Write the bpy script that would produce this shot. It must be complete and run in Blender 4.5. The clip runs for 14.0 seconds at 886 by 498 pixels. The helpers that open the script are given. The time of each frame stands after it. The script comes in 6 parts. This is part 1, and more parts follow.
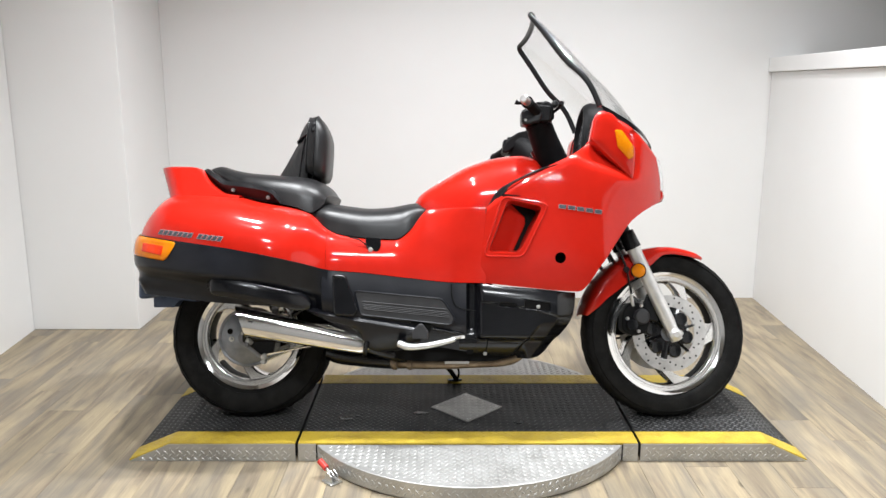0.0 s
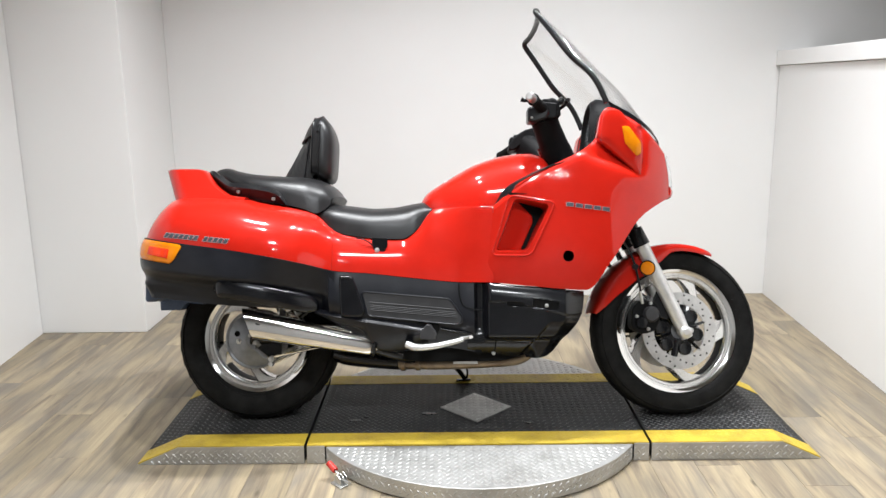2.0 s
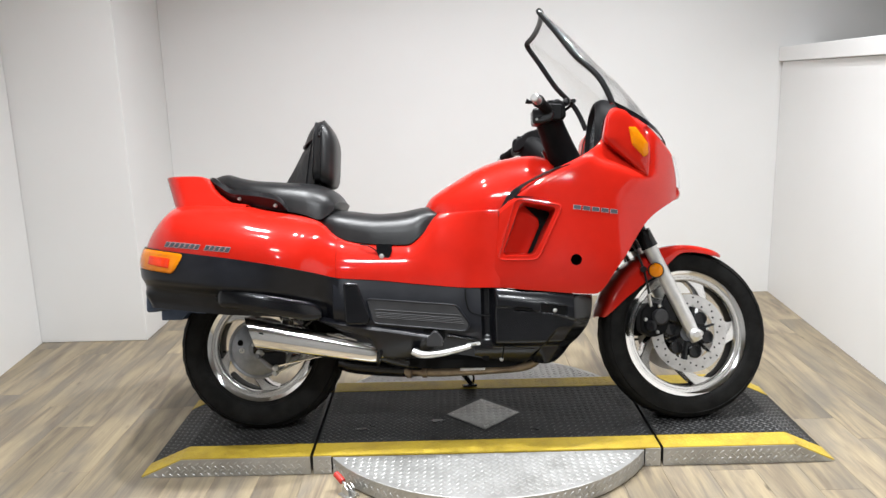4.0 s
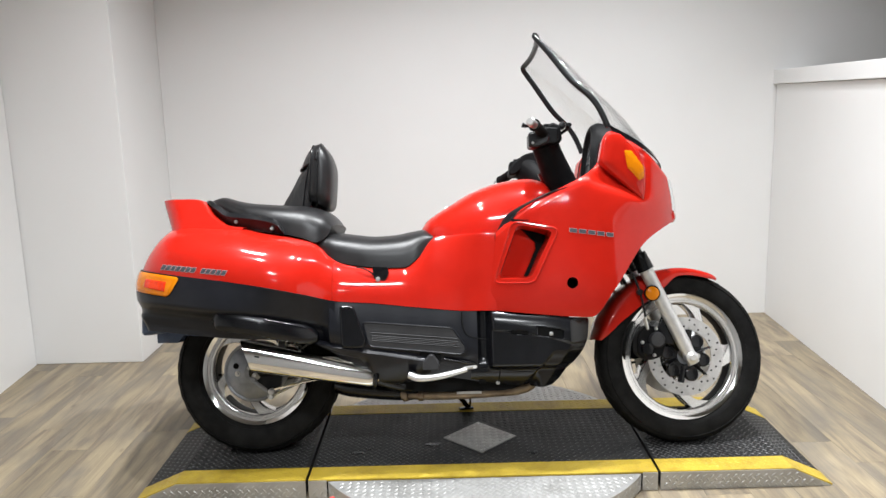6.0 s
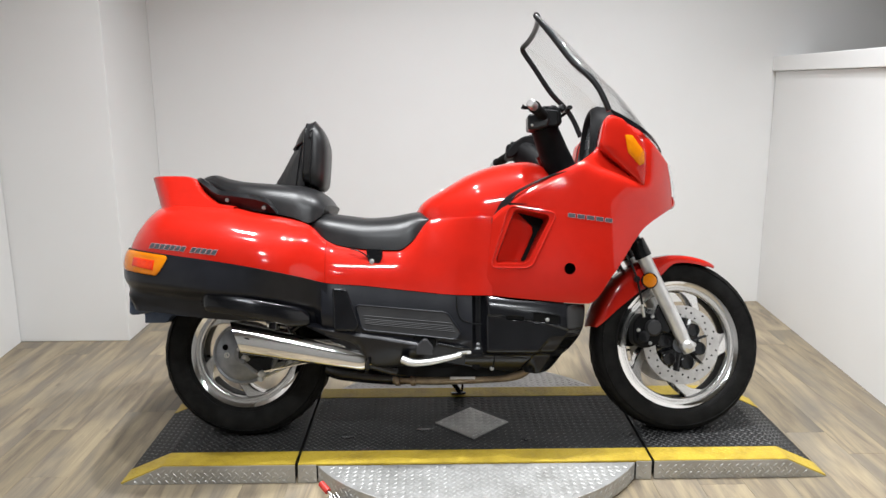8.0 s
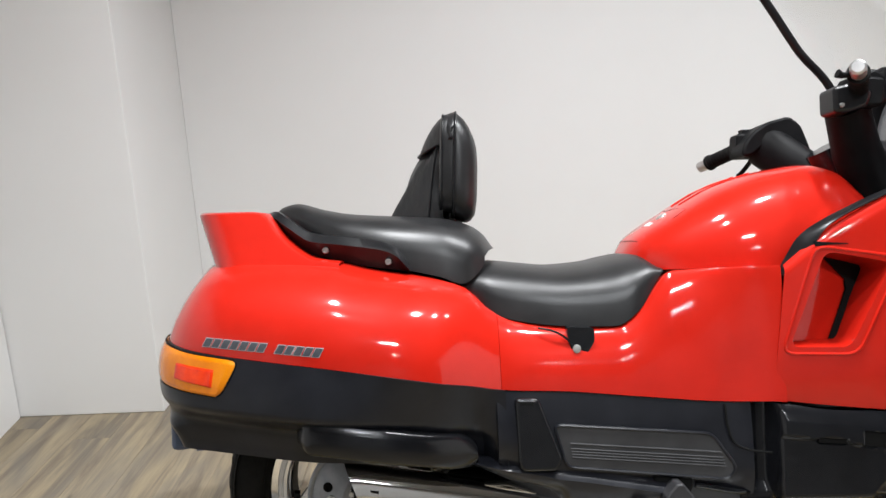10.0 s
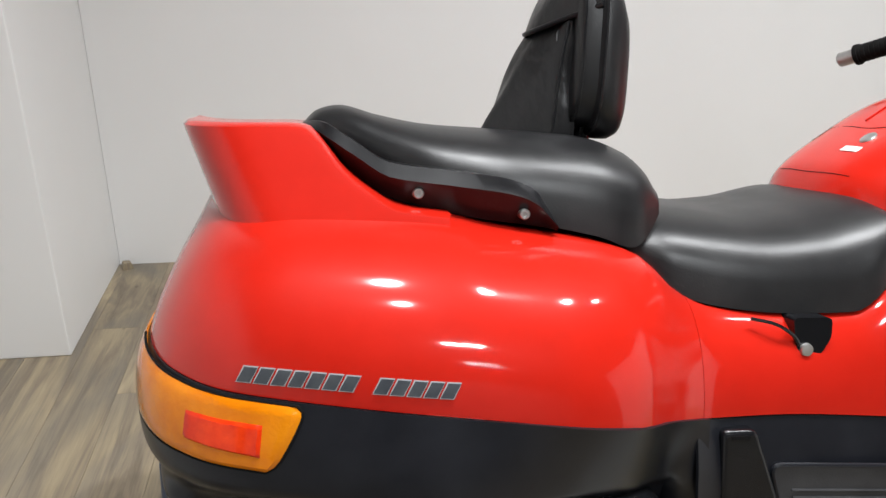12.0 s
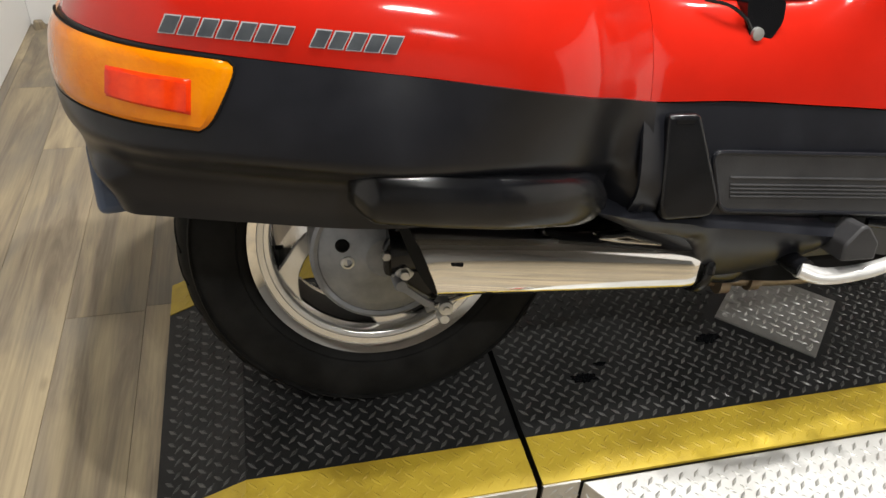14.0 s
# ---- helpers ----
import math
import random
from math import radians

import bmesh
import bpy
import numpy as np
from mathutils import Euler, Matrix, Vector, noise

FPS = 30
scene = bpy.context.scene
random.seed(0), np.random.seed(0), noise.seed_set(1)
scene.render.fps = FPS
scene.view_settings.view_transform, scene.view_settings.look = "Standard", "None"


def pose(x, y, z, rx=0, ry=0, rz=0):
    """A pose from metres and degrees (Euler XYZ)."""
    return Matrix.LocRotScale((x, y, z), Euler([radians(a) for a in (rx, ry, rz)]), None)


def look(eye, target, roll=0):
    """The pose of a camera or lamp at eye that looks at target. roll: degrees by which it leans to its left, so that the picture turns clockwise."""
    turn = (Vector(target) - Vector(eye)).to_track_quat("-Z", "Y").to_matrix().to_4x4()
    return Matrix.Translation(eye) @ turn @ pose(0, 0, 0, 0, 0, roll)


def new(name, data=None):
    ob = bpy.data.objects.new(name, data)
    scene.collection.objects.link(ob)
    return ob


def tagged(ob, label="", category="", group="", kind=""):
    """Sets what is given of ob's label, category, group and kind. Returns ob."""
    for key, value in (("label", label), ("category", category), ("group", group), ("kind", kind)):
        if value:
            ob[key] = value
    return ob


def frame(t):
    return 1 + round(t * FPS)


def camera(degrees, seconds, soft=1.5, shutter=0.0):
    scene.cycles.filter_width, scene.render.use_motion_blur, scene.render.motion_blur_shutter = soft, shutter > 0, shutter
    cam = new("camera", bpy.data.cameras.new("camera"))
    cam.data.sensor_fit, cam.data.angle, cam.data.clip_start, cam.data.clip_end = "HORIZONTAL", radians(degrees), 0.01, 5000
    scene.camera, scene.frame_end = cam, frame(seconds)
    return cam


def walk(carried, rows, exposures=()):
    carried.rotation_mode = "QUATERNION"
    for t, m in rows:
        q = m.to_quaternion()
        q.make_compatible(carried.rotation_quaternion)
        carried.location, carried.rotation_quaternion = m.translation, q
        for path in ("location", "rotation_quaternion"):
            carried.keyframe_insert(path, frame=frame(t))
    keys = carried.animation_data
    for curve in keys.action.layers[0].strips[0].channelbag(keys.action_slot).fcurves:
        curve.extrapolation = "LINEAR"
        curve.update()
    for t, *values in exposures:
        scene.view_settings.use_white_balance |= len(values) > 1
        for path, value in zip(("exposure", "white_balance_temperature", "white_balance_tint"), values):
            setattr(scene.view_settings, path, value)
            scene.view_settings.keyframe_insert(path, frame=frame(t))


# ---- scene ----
cam = camera(59.3, 14.0)
PATH = [
    (0, (0.709, -2.807, 1.287), (0.716, -0.85, 0.876), 0.1),
    (0.5, (0.714, -2.803, 1.286), (0.709, -0.848, 0.86), -0.5),
    (1, (0.716, -2.796, 1.291), (0.713, -0.842, 0.864), -0.2),
    (1.5, (0.71, -2.79, 1.29), (0.71, -0.834, 0.874), -0.4),
    (2, (0.709, -2.787, 1.29), (0.698, -0.831, 0.873), -0.7),
    (2.5, (0.698, -2.764, 1.289), (0.688, -0.812, 0.856), -1.1),
    (3, (0.682, -2.747, 1.291), (0.67, -0.797, 0.844), -1.6),
    (5.5, (0.681, -2.737, 1.32), (0.689, -0.772, 0.947), -1.2),
    (6, (0.686, -2.738, 1.319), (0.689, -0.774, 0.945), -1.4),
    (6.5, (0.683, -2.741, 1.321), (0.687, -0.774, 0.961), -1.3),
    (7, (0.687, -2.735, 1.319), (0.702, -0.772, 0.939), -1.3),
    (7.5, (0.684, -2.73, 1.314), (0.709, -0.766, 0.935), -1.4),
    (8, (0.662, -2.688, 1.312), (0.694, -0.733, 0.893), -0.2),
    (8.3, (0.613, -2.625, 1.275), (0.711, -0.677, 0.838), -0.8),
    (8.5, (0.565, -2.552, 1.288), (0.647, -0.617, 0.791), -1.5),
    (8.7, (0.533, -2.453, 1.261), (0.57, -0.524, 0.747), -1.9),
    (8.8, (0.519, -2.378, 1.254), (0.514, -0.45, 0.73), -3.1),
    (8.9, (0.518, -2.298, 1.251), (0.484, -0.36, 0.761), -3.3),
    (9, (0.477, -2.218, 1.262), (0.367, -0.282, 0.772), -3.9),
    (9.2, (0.423, -2.089, 1.294), (0.252, -0.153, 0.823), -2.2),
    (11.3, (-0.108, -0.969, 1.295), (0.235, 0.904, 0.684), -1.3),
    (11.5, (-0.123, -0.941, 1.291), (0.223, 0.914, 0.627), -0.8),
    (12, (-0.142, -0.921, 1.235), (0.149, 0.889, 0.435), 1.3),
    (12.5, (-0.149, -0.91, 1.18), (0.155, 0.801, 0.189), 0.8),
    (13, (-0.157, -0.921, 1.124), (0.159, 0.68, -0.033), 2.3),
    (13.5, (-0.161, -0.939, 1.092), (0.148, 0.588, -0.163), 2.8),
    (14, (-0.147, -0.962, 1.089), (0.256, 0.569, -0.132), 3.5),
]
walk(cam, [(t, look(eye, aim, roll)) for t, eye, aim, roll in PATH], [(0.0, -0.43, 6500, 10), (3.2, -0.50, 6500, 10), (5.3, -0.55, 6500, 10), (6.6, -0.59, 6500, 10), (8.0, -0.68, 6500, 10), (8.6, -0.72, 6500, 10), (9.2, -0.68, 6500, 10), (11.3, -0.76, 6500, 10), (12.0, -0.85, 6550, 10), (12.5, -0.79, 6700, 10), (13.2, -0.76, 7100, 10), (14.0, -0.74, 7100, 10)])

# ---- light ----
world = bpy.data.worlds.new("room_air")
scene.world = world
world.use_nodes = True
world.node_tree.nodes["Background"].inputs["Color"].default_value = (0.8, 0.85, 1.0, 1)
world.node_tree.nodes["Background"].inputs["Strength"].default_value = 0.15
CEIL = 3.0
SPREAD = 136
# round downlights in the ceiling: x, y, radius, watts
DOWNLIGHTS = [(0.12, -0.02, 0.065, 46), (1.16, 0.06, 0.055, 44), (1.72, 0.14, 0.045, 38), (2.40, 0.40, 0.045, 14), (0.17, -0.68, 0.035, 24)]
# slim linear lights nearer to the front wall: x, y, length, watts
TUBES = [(0.9, -2.3, 0.6, 85), (1.5, -3.9, 0.6, 60)]


def lamp(name, at, shape, sx, sy, watts, colour=(0.956, 0.977, 1.0)):
    data = bpy.data.lights.new(name, "AREA")
    data.shape, data.size, data.energy, data.color = shape, sx, watts, colour
    if sy:
        data.size_y = sy
    data.spread = radians(SPREAD)
    ob = new(name, data)
    ob.matrix_world = pose(*at)
    return ob


for lx, ly, lr, lw in DOWNLIGHTS:
    lamp("downlight_lamp", (lx, ly, CEIL - 0.03), "DISK", lr * 2, 0, lw)
for lx, ly, ll, lw in TUBES:
    lamp("tube_lamp", (lx, ly, CEIL - 0.075), "RECTANGLE", ll, 0.035, lw, (0.93, 0.97, 1.0))


# ---- materials ----
def material(name, colour, rough=0.5, metal=0.0, coat=0.0, spec=0.5):
    m = bpy.data.materials.new(name)
    m.use_nodes = True
    b = m.node_tree.nodes["Principled BSDF"]
    b.inputs["Base Color"].default_value = (*colour, 1)
    b.inputs["Roughness"].default_value = rough
    b.inputs["Metallic"].default_value = metal
    b.inputs["Coat Weight"].default_value = coat
    b.inputs["Coat Roughness"].default_value = 0.06
    b.inputs["Specular IOR Level"].default_value = spec
    return m


def add(m, kind, **values):
    n = m.node_tree.nodes.new(kind)
    for key, value in values.items():
        n.inputs[key.replace("_", " ")].default_value = value
    return n


def wire(m, a, out, b, inp):
    m.node_tree.links.new(a.outputs[out], b.inputs[inp])


def textured(m, scale, dark, light, rough=None, bump=0.0, bump_scale=None, stretch=(1, 1, 1), contrast=(0.3, 0.7)):
    """Two-scale noise that varies the base colour, the roughness and the relief."""
    b = m.node_tree.nodes["Principled BSDF"]
    tc = add(m, "ShaderNodeTexCoord")
    mp = add(m, "ShaderNodeMapping", Scale=stretch)
    wire(m, tc, "Object", mp, "Vector")
    big = add(m, "ShaderNodeTexNoise", Scale=scale, Detail=6.0, Roughness=0.6)
    wire(m, mp, "Vector", big, "Vector")
    ramp = add(m, "ShaderNodeValToRGB")
    ramp.color_ramp.elements[0].position, ramp.color_ramp.elements[1].position = contrast
    ramp.color_ramp.elements[0].color, ramp.color_ramp.elements[1].color = (*dark, 1), (*light, 1)
    wire(m, big, "Fac", ramp, "Fac")
    wire(m, ramp, "Color", b, "Base Color")
    if rough:
        rr = add(m, "ShaderNodeMapRange", To_Min=rough[0], To_Max=rough[1])
        wire(m, big, "Fac", rr, "Value")
        wire(m, rr, "Result", b, "Roughness")
    if bump:
        fine = add(m, "ShaderNodeTexNoise", Scale=bump_scale or scale * 12, Detail=3.0)
        wire(m, mp, "Vector", fine, "Vector")
        bn = add(m, "ShaderNodeBump", Strength=bump, Distance=0.002)
        wire(m, fine, "Fac", bn, "Height")
        wire(m, bn, "Normal", b, "Normal")
    return m


RED = textured(material("red_paint", (0.5, 0.01, 0.008), 0.45, 0, 0.85, 0.05), 9, (0.45, 0.0115, 0.005), (0.52, 0.0145, 0.0068), (0.36, 0.44))
RED.node_tree.nodes["Principled BSDF"].inputs["Coat Roughness"].default_value = 0.075
BLACK_PLASTIC = textured(material("black_plastic", (0.02, 0.02, 0.022), 0.33, spec=0.30), 14, (0.0062, 0.0067, 0.0092), (0.0115, 0.0123, 0.0160), (0.24, 0.36), 0.04, 420)
GLOSS_BLACK = textured(material("gloss_black", (0.012, 0.012, 0.014), 0.2, 0, 0.1, 0.3), 20, (0.004, 0.0042, 0.0052), (0.007, 0.0074, 0.009), (0.16, 0.28))
GREY_PLASTIC = textured(material("grey_plastic", (0.05, 0.05, 0.052), 0.5, spec=0.3), 18, (0.024, 0.024, 0.026), (0.038, 0.038, 0.04), (0.42, 0.56), 0.15, 500)
LEATHER = textured(material("black_vinyl", (0.02, 0.02, 0.02), 0.42, spec=0.5), 16, (0.0065, 0.0065, 0.0073), (0.0145, 0.0145, 0.0152), (0.31, 0.46), 0.10, 420)
POUCH_VINYL = textured(material("creased_black_vinyl", (0.02, 0.02, 0.02), 0.36, spec=0.5), 20, (0.006, 0.006, 0.0068), (0.014, 0.014, 0.015), (0.28, 0.42), 0.9, 34, (1.0, 0.6, 0.55))
POUCH_VINYL.node_tree.nodes["Bump"].inputs["Distance"].default_value = 0.006
MATT_BLACK = textured(material("matt_black", (0.006, 0.006, 0.006), 0.6, spec=0.1), 20, (0.003, 0.003, 0.0035), (0.007, 0.007, 0.0075), (0.45, 0.62), 0.12, 400)
SATIN_BLACK = textured(material("satin_black", (0.01, 0.01, 0.011), 0.38, spec=0.35), 20, (0.005, 0.005, 0.006), (0.010, 0.010, 0.011), (0.24, 0.36), 0.04, 500)
RUBBER = textured(material("tyre_rubber", (0.018, 0.018, 0.018), 0.75, spec=0.06), 22, (0.006, 0.006, 0.006), (0.015, 0.0148, 0.0145), (0.5, 0.7), 0.2, 180)
CHROME = textured(material("chrome", (0.82, 0.81, 0.79), 0.07, 1.0), 6, (0.78, 0.77, 0.75), (0.86, 0.85, 0.83), (0.04, 0.11))
WHEEL_ALU = textured(material("cast_aluminium", (0.72, 0.71, 0.7), 0.3, 0.93), 24, (0.74, 0.735, 0.725), (0.84, 0.835, 0.825), (0.17, 0.26))
FORK_ALU = textured(material("painted_aluminium", (0.55, 0.55, 0.55), 0.35, 0.6), 24, (0.6, 0.6, 0.595), (0.72, 0.715, 0.705), (0.28, 0.42))
HUB_GREY = textured(material("hub_grey", (0.34, 0.36, 0.39), 0.45, 0.4), 30, (0.17, 0.18, 0.2), (0.26, 0.27, 0.29), (0.38, 0.55))
DISC_STEEL = textured(material("disc_steel", (0.62, 0.61, 0.6), 0.36, 0.85), 30, (0.50, 0.495, 0.49), (0.66, 0.655, 0.65), (0.26, 0.40))
EXHAUST = textured(material("exhaust_steel", (0.2, 0.15, 0.1), 0.45, 0.8), 12, (0.1, 0.07, 0.05), (0.3, 0.24, 0.17), (0.35, 0.6))
AMBER = textured(material("amber_lens", (0.9, 0.3, 0.01), 0.12, 0, 0.45, 0.1), 16, (0.56, 0.14, 0.002), (0.72, 0.23, 0.004), (0.06, 0.1), 0.3, 240)
RED_LENS = textured(material("red_lens", (0.8, 0.03, 0.01), 0.12, 0, 0.4, 0.15), 30, (0.55, 0.014, 0.003), (0.85, 0.06, 0.006), (0.08, 0.16))
DIAL_GLASS = textured(material("dial_glass", (0.1, 0.105, 0.11), 0.15, 0, 0.5), 8, (0.08, 0.085, 0.09), (0.13, 0.135, 0.14))
CLEAR_LENS = material("headlight_glass", (0.75, 0.78, 0.8), 0.08, 0.2, 0.8)
DECAL_DARK = textured(material("decal_dark", (0.05, 0.06, 0.07), 0.35), 40, (0.04, 0.045, 0.055), (0.07, 0.08, 0.09))
DECAL_GREY = textured(material("decal_grey", (0.42, 0.42, 0.43), 0.35), 40, (0.38, 0.38, 0.39), (0.46, 0.46, 0.47))
# black with its bluish reflection put into the base colour
BLUE_SHEEN = textured(material("blue_sheen_black", (0.03, 0.045, 0.08), 0.4), 20, (0.022, 0.036, 0.075), (0.05, 0.075, 0.13), (0.35, 0.5))
PLATE_BLACK = textured(material("black_tread_coating", (0.025, 0.025, 0.026), 0.45, spec=0.27), 7, (0.006, 0.006, 0.0065), (0.023, 0.023, 0.0235), (0.4, 0.65), 0.25, 300)
PLATE_YELLOW = textured(material("yellow_line_paint", (0.72, 0.47, 0.03), 0.5), 9, (0.30, 0.20, 0.018), (0.52, 0.37, 0.035), (0.4, 0.62), 0.25, 220, contrast=(0.25, 0.55))
PLATE_ALU = textured(material("aluminium_tread_plate", (0.6, 0.6, 0.59), 0.34, 0.85), 8, (0.40, 0.395, 0.38), (0.56, 0.56, 0.55), (0.42, 0.6), 0.15, 250)
# aluminium darkened in its colour for the shade under the bike
PLATE_ALU_SHADED = textured(material("shaded_aluminium_plate", (0.35, 0.35, 0.34), 0.4, 0.8), 14, (0.26, 0.255, 0.245), (0.44, 0.435, 0.42), (0.38, 0.58), 0.15, 250)
# worn tread tops, also lightened in colour to carry their glints
PLATE_TREAD = textured(material("worn_tread_glint", (0.05, 0.05, 0.05), 0.36, spec=0.6), 6, (0.014, 0.014, 0.0145), (0.075, 0.075, 0.074), (0.24, 0.42), contrast=(0.35, 0.6))
WALL = textured(material("white_wall_paint", (0.8, 0.8, 0.79), 0.5), 1.2, (0.79, 0.788, 0.78), (0.825, 0.825, 0.82), (0.45, 0.58), 0.05, 160, contrast=(0.2, 0.7))
CEILING = textured(material("ceiling_paint", (0.2, 0.2, 0.2), 0.8), 2.0, (0.16, 0.16, 0.16), (0.24, 0.24, 0.235))
# grey picked for how the unseen walls reflect in the bike
UNSEEN_WALL = textured(material("unseen_wall_grey", (0.42, 0.42, 0.42), 0.7), 1.5, (0.38, 0.38, 0.38), (0.46, 0.46, 0.455))
TRIM_WHITE = material("white_trim", (0.75, 0.75, 0.74), 0.5)
# near-black for seams and hollows; the hollows' shade is in the colour
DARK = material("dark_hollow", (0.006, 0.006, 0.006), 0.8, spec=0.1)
CLAMP_RED = textured(material("red_rubber_grip", (0.55, 0.03, 0.02), 0.45), 40, (0.45, 0.02, 0.015), (0.62, 0.045, 0.03))
STEEL = textured(material("zinc_steel", (0.55, 0.55, 0.54), 0.38, 0.9), 40, (0.45, 0.45, 0.44), (0.65, 0.65, 0.63), (0.3, 0.5))

GLASS = bpy.data.materials.new("clear_screen")
GLASS.use_nodes = True
nt = GLASS.node_tree
nt.nodes.remove(nt.nodes["Principled BSDF"])
mix, tr, gl = nt.nodes.new("ShaderNodeMixShader"), nt.nodes.new("ShaderNodeBsdfTransparent"), nt.nodes.new("ShaderNodeBsdfGlossy")
fr = nt.nodes.new("ShaderNodeLayerWeight")
fr.inputs["Blend"].default_value = 0.09
tr.inputs["Color"].default_value = (0.975, 0.977, 0.977, 1)
gl.inputs["Roughness"].default_value = 0.03
nt.links.new(fr.outputs["Facing"], mix.inputs[0])
nt.links.new(tr.outputs[0], mix.inputs[1])
nt.links.new(gl.outputs[0], mix.inputs[2])
nt.links.new(mix.outputs[0], nt.nodes["Material Output"].inputs["Surface"])


def plank_material():
    m = material("vinyl_plank", (0.4, 0.33, 0.24), 0.42, spec=0.36)
    b = m.node_tree.nodes["Principled BSDF"]
    tc, oi = add(m, "ShaderNodeTexCoord"), add(m, "ShaderNodeObjectInfo")
    shift = add(m, "ShaderNodeVectorMath")
    shift.operation = "MULTIPLY_ADD"
    shift.inputs[1].default_value = (1, 1, 1)
    comb = add(m, "ShaderNodeCombineXYZ")
    far = add(m, "ShaderNodeMath")
    far.operation = "MULTIPLY"
    far.inputs[1].default_value = 53.0
    wire(m, oi, "Random", far, 0)
    wire(m, far, 0, comb, "X"), wire(m, far, 0, comb, "Y")
    wire(m, tc, "Object", shift, 0), wire(m, comb, 0, shift, 2)
    def noise_at(scale, detail=4.0, rough=0.55, distort=0.0):
        mp = add(m, "ShaderNodeMapping", Scale=scale)
        wire(m, shift, 0, mp, "Vector")
        n = add(m, "ShaderNodeTexNoise", Scale=1.0, Detail=detail, Roughness=rough, Distortion=distort)
        wire(m, mp, "Vector", n, "Vector")
        return n

    def times(a, a_out, b_, b_out):
        n = add(m, "ShaderNodeMath")
        n.operation = "MULTIPLY"
        wire(m, a, a_out, n, 0), wire(m, b_, b_out, n, 1)
        return n

    # long streaks of cream and brown printed along each plank
    streak = noise_at((19.0, 1.7, 1.0), 5.0, 0.6, 0.8)
    ramp = add(m, "ShaderNodeValToRGB")
    e = ramp.color_ramp.elements
    e[0].position, e[0].color = 0.30, (0.170, 0.136, 0.098, 1)
    e[1].position, e[1].color = 0.70, (0.400, 0.324, 0.208, 1)
    e.new(0.43).color = (0.246, 0.200, 0.142, 1)
    e.new(0.54).color = (0.330, 0.268, 0.178, 1)
    wire(m, streak, "Fac", ramp, "Fac")
    # smoky grey clouds over them
    cloud = noise_at((7.0, 2.2, 1.0), 3.0, 0.5, 0.4)
    cr = add(m, "ShaderNodeMapRange", From_Min=0.46, From_Max=0.70, To_Min=0.0, To_Max=0.78)
    wire(m, cloud, "Fac", cr, "Value")
    grey = add(m, "ShaderNodeMix")
    grey.data_type = "RGBA"
    grey.inputs[7].default_value = (0.185, 0.166, 0.140, 1)
    wire(m, cr, "Result", grey, 0)
    m.node_tree.links.new(ramp.outputs["Color"], grey.inputs[6])
    grain = noise_at((190.0, 6.0, 1.0))
    gr = add(m, "ShaderNodeMapRange", From_Min=0.3, From_Max=0.7, To_Min=0.86, To_Max=1.10)
    wire(m, grain, "Fac", gr, "Value")
    tone = add(m, "ShaderNodeMapRange", To_Min=0.80, To_Max=1.14)
    wire(m, oi, "Random", tone, "Value")
    # small dark knots
    knot = add(m, "ShaderNodeTexVoronoi", Scale=1.0)
    kmap = add(m, "ShaderNodeMapping", Scale=(9.0, 3.2, 1.0))
    wire(m, shift, 0, kmap, "Vector"), wire(m, kmap, "Vector", knot, "Vector")
    kr = add(m, "ShaderNodeMapRange", From_Min=0.03, From_Max=0.10, To_Min=0.42, To_Max=1.0)
    wire(m, knot, "Distance", kr, "Value")
    value = times(times(gr, "Result", tone, "Result"), 0, kr, "Result")
    sc = add(m, "ShaderNodeVectorMath")
    sc.operation = "SCALE"
    m.node_tree.links.new(grey.outputs[2], sc.inputs[0])
    wire(m, value, 0, sc, "Scale")
    wire(m, sc, 0, b, "Base Color")
    rr = add(m, "ShaderNodeMapRange", To_Min=0.36, To_Max=0.58)
    wire(m, grain, "Fac", rr, "Value"), wire(m, rr, "Result", b, "Roughness")
    bn = add(m, "ShaderNodeBump", Strength=0.2, Distance=0.001)
    wire(m, grain, "Fac", bn, "Height"), wire(m, bn, "Normal", b, "Normal")
    return m


PLANK = plank_material()


# ---- mesh helpers ----
def soft_step(u):
    u = min(1.0, max(0.0, u))
    return u * u * (3 - 2 * u)


def smooth_curve(*points):
    """A smooth function through (x, y) points, monotone between them."""
    xs, ys = np.array([p[0] for p in points], float), np.array([p[1] for p in points], float)
    h, d = np.diff(xs), np.diff(ys) / np.diff(xs)
    m = np.zeros(len(xs))
    m[0], m[-1] = d[0], d[-1]
    for i in range(1, len(xs) - 1):
        if d[i - 1] * d[i] > 0:
            w1, w2 = 2 * h[i] + h[i - 1], h[i] + 2 * h[i - 1]
            m[i] = (w1 + w2) / (w1 / d[i - 1] + w2 / d[i])

    def f(x):
        x = min(max(x, xs[0]), xs[-1])
        i = min(int(np.searchsorted(xs, x, "right")) - 1, len(h) - 1)
        s = (x - xs[i]) / h[i]
        return float((1 + 2 * s) * (1 - s) ** 2 * ys[i] + s * (1 - s) ** 2 * h[i] * m[i] + s * s * (3 - 2 * s) * ys[i + 1] + s * s * (s - 1) * h[i] * m[i + 1])
    return f


def spline(points, n):
    """n + 1 points along a Catmull-Rom curve through the given ones."""
    p = [Vector(q) for q in points]
    p = [2 * p[0] - p[1], *p, 2 * p[-1] - p[-2]]
    out = []
    for k in range(n + 1):
        u = k / n * (len(p) - 3)
        i = min(int(u), len(p) - 4)
        s = u - i
        a, b, c, d = p[i:i + 4]
        out.append(0.5 * (2 * b + (c - a) * s + (2 * a - 5 * b + 4 * c - d) * s * s + (3 * b - a - 3 * c + d) * s ** 3))
    return out


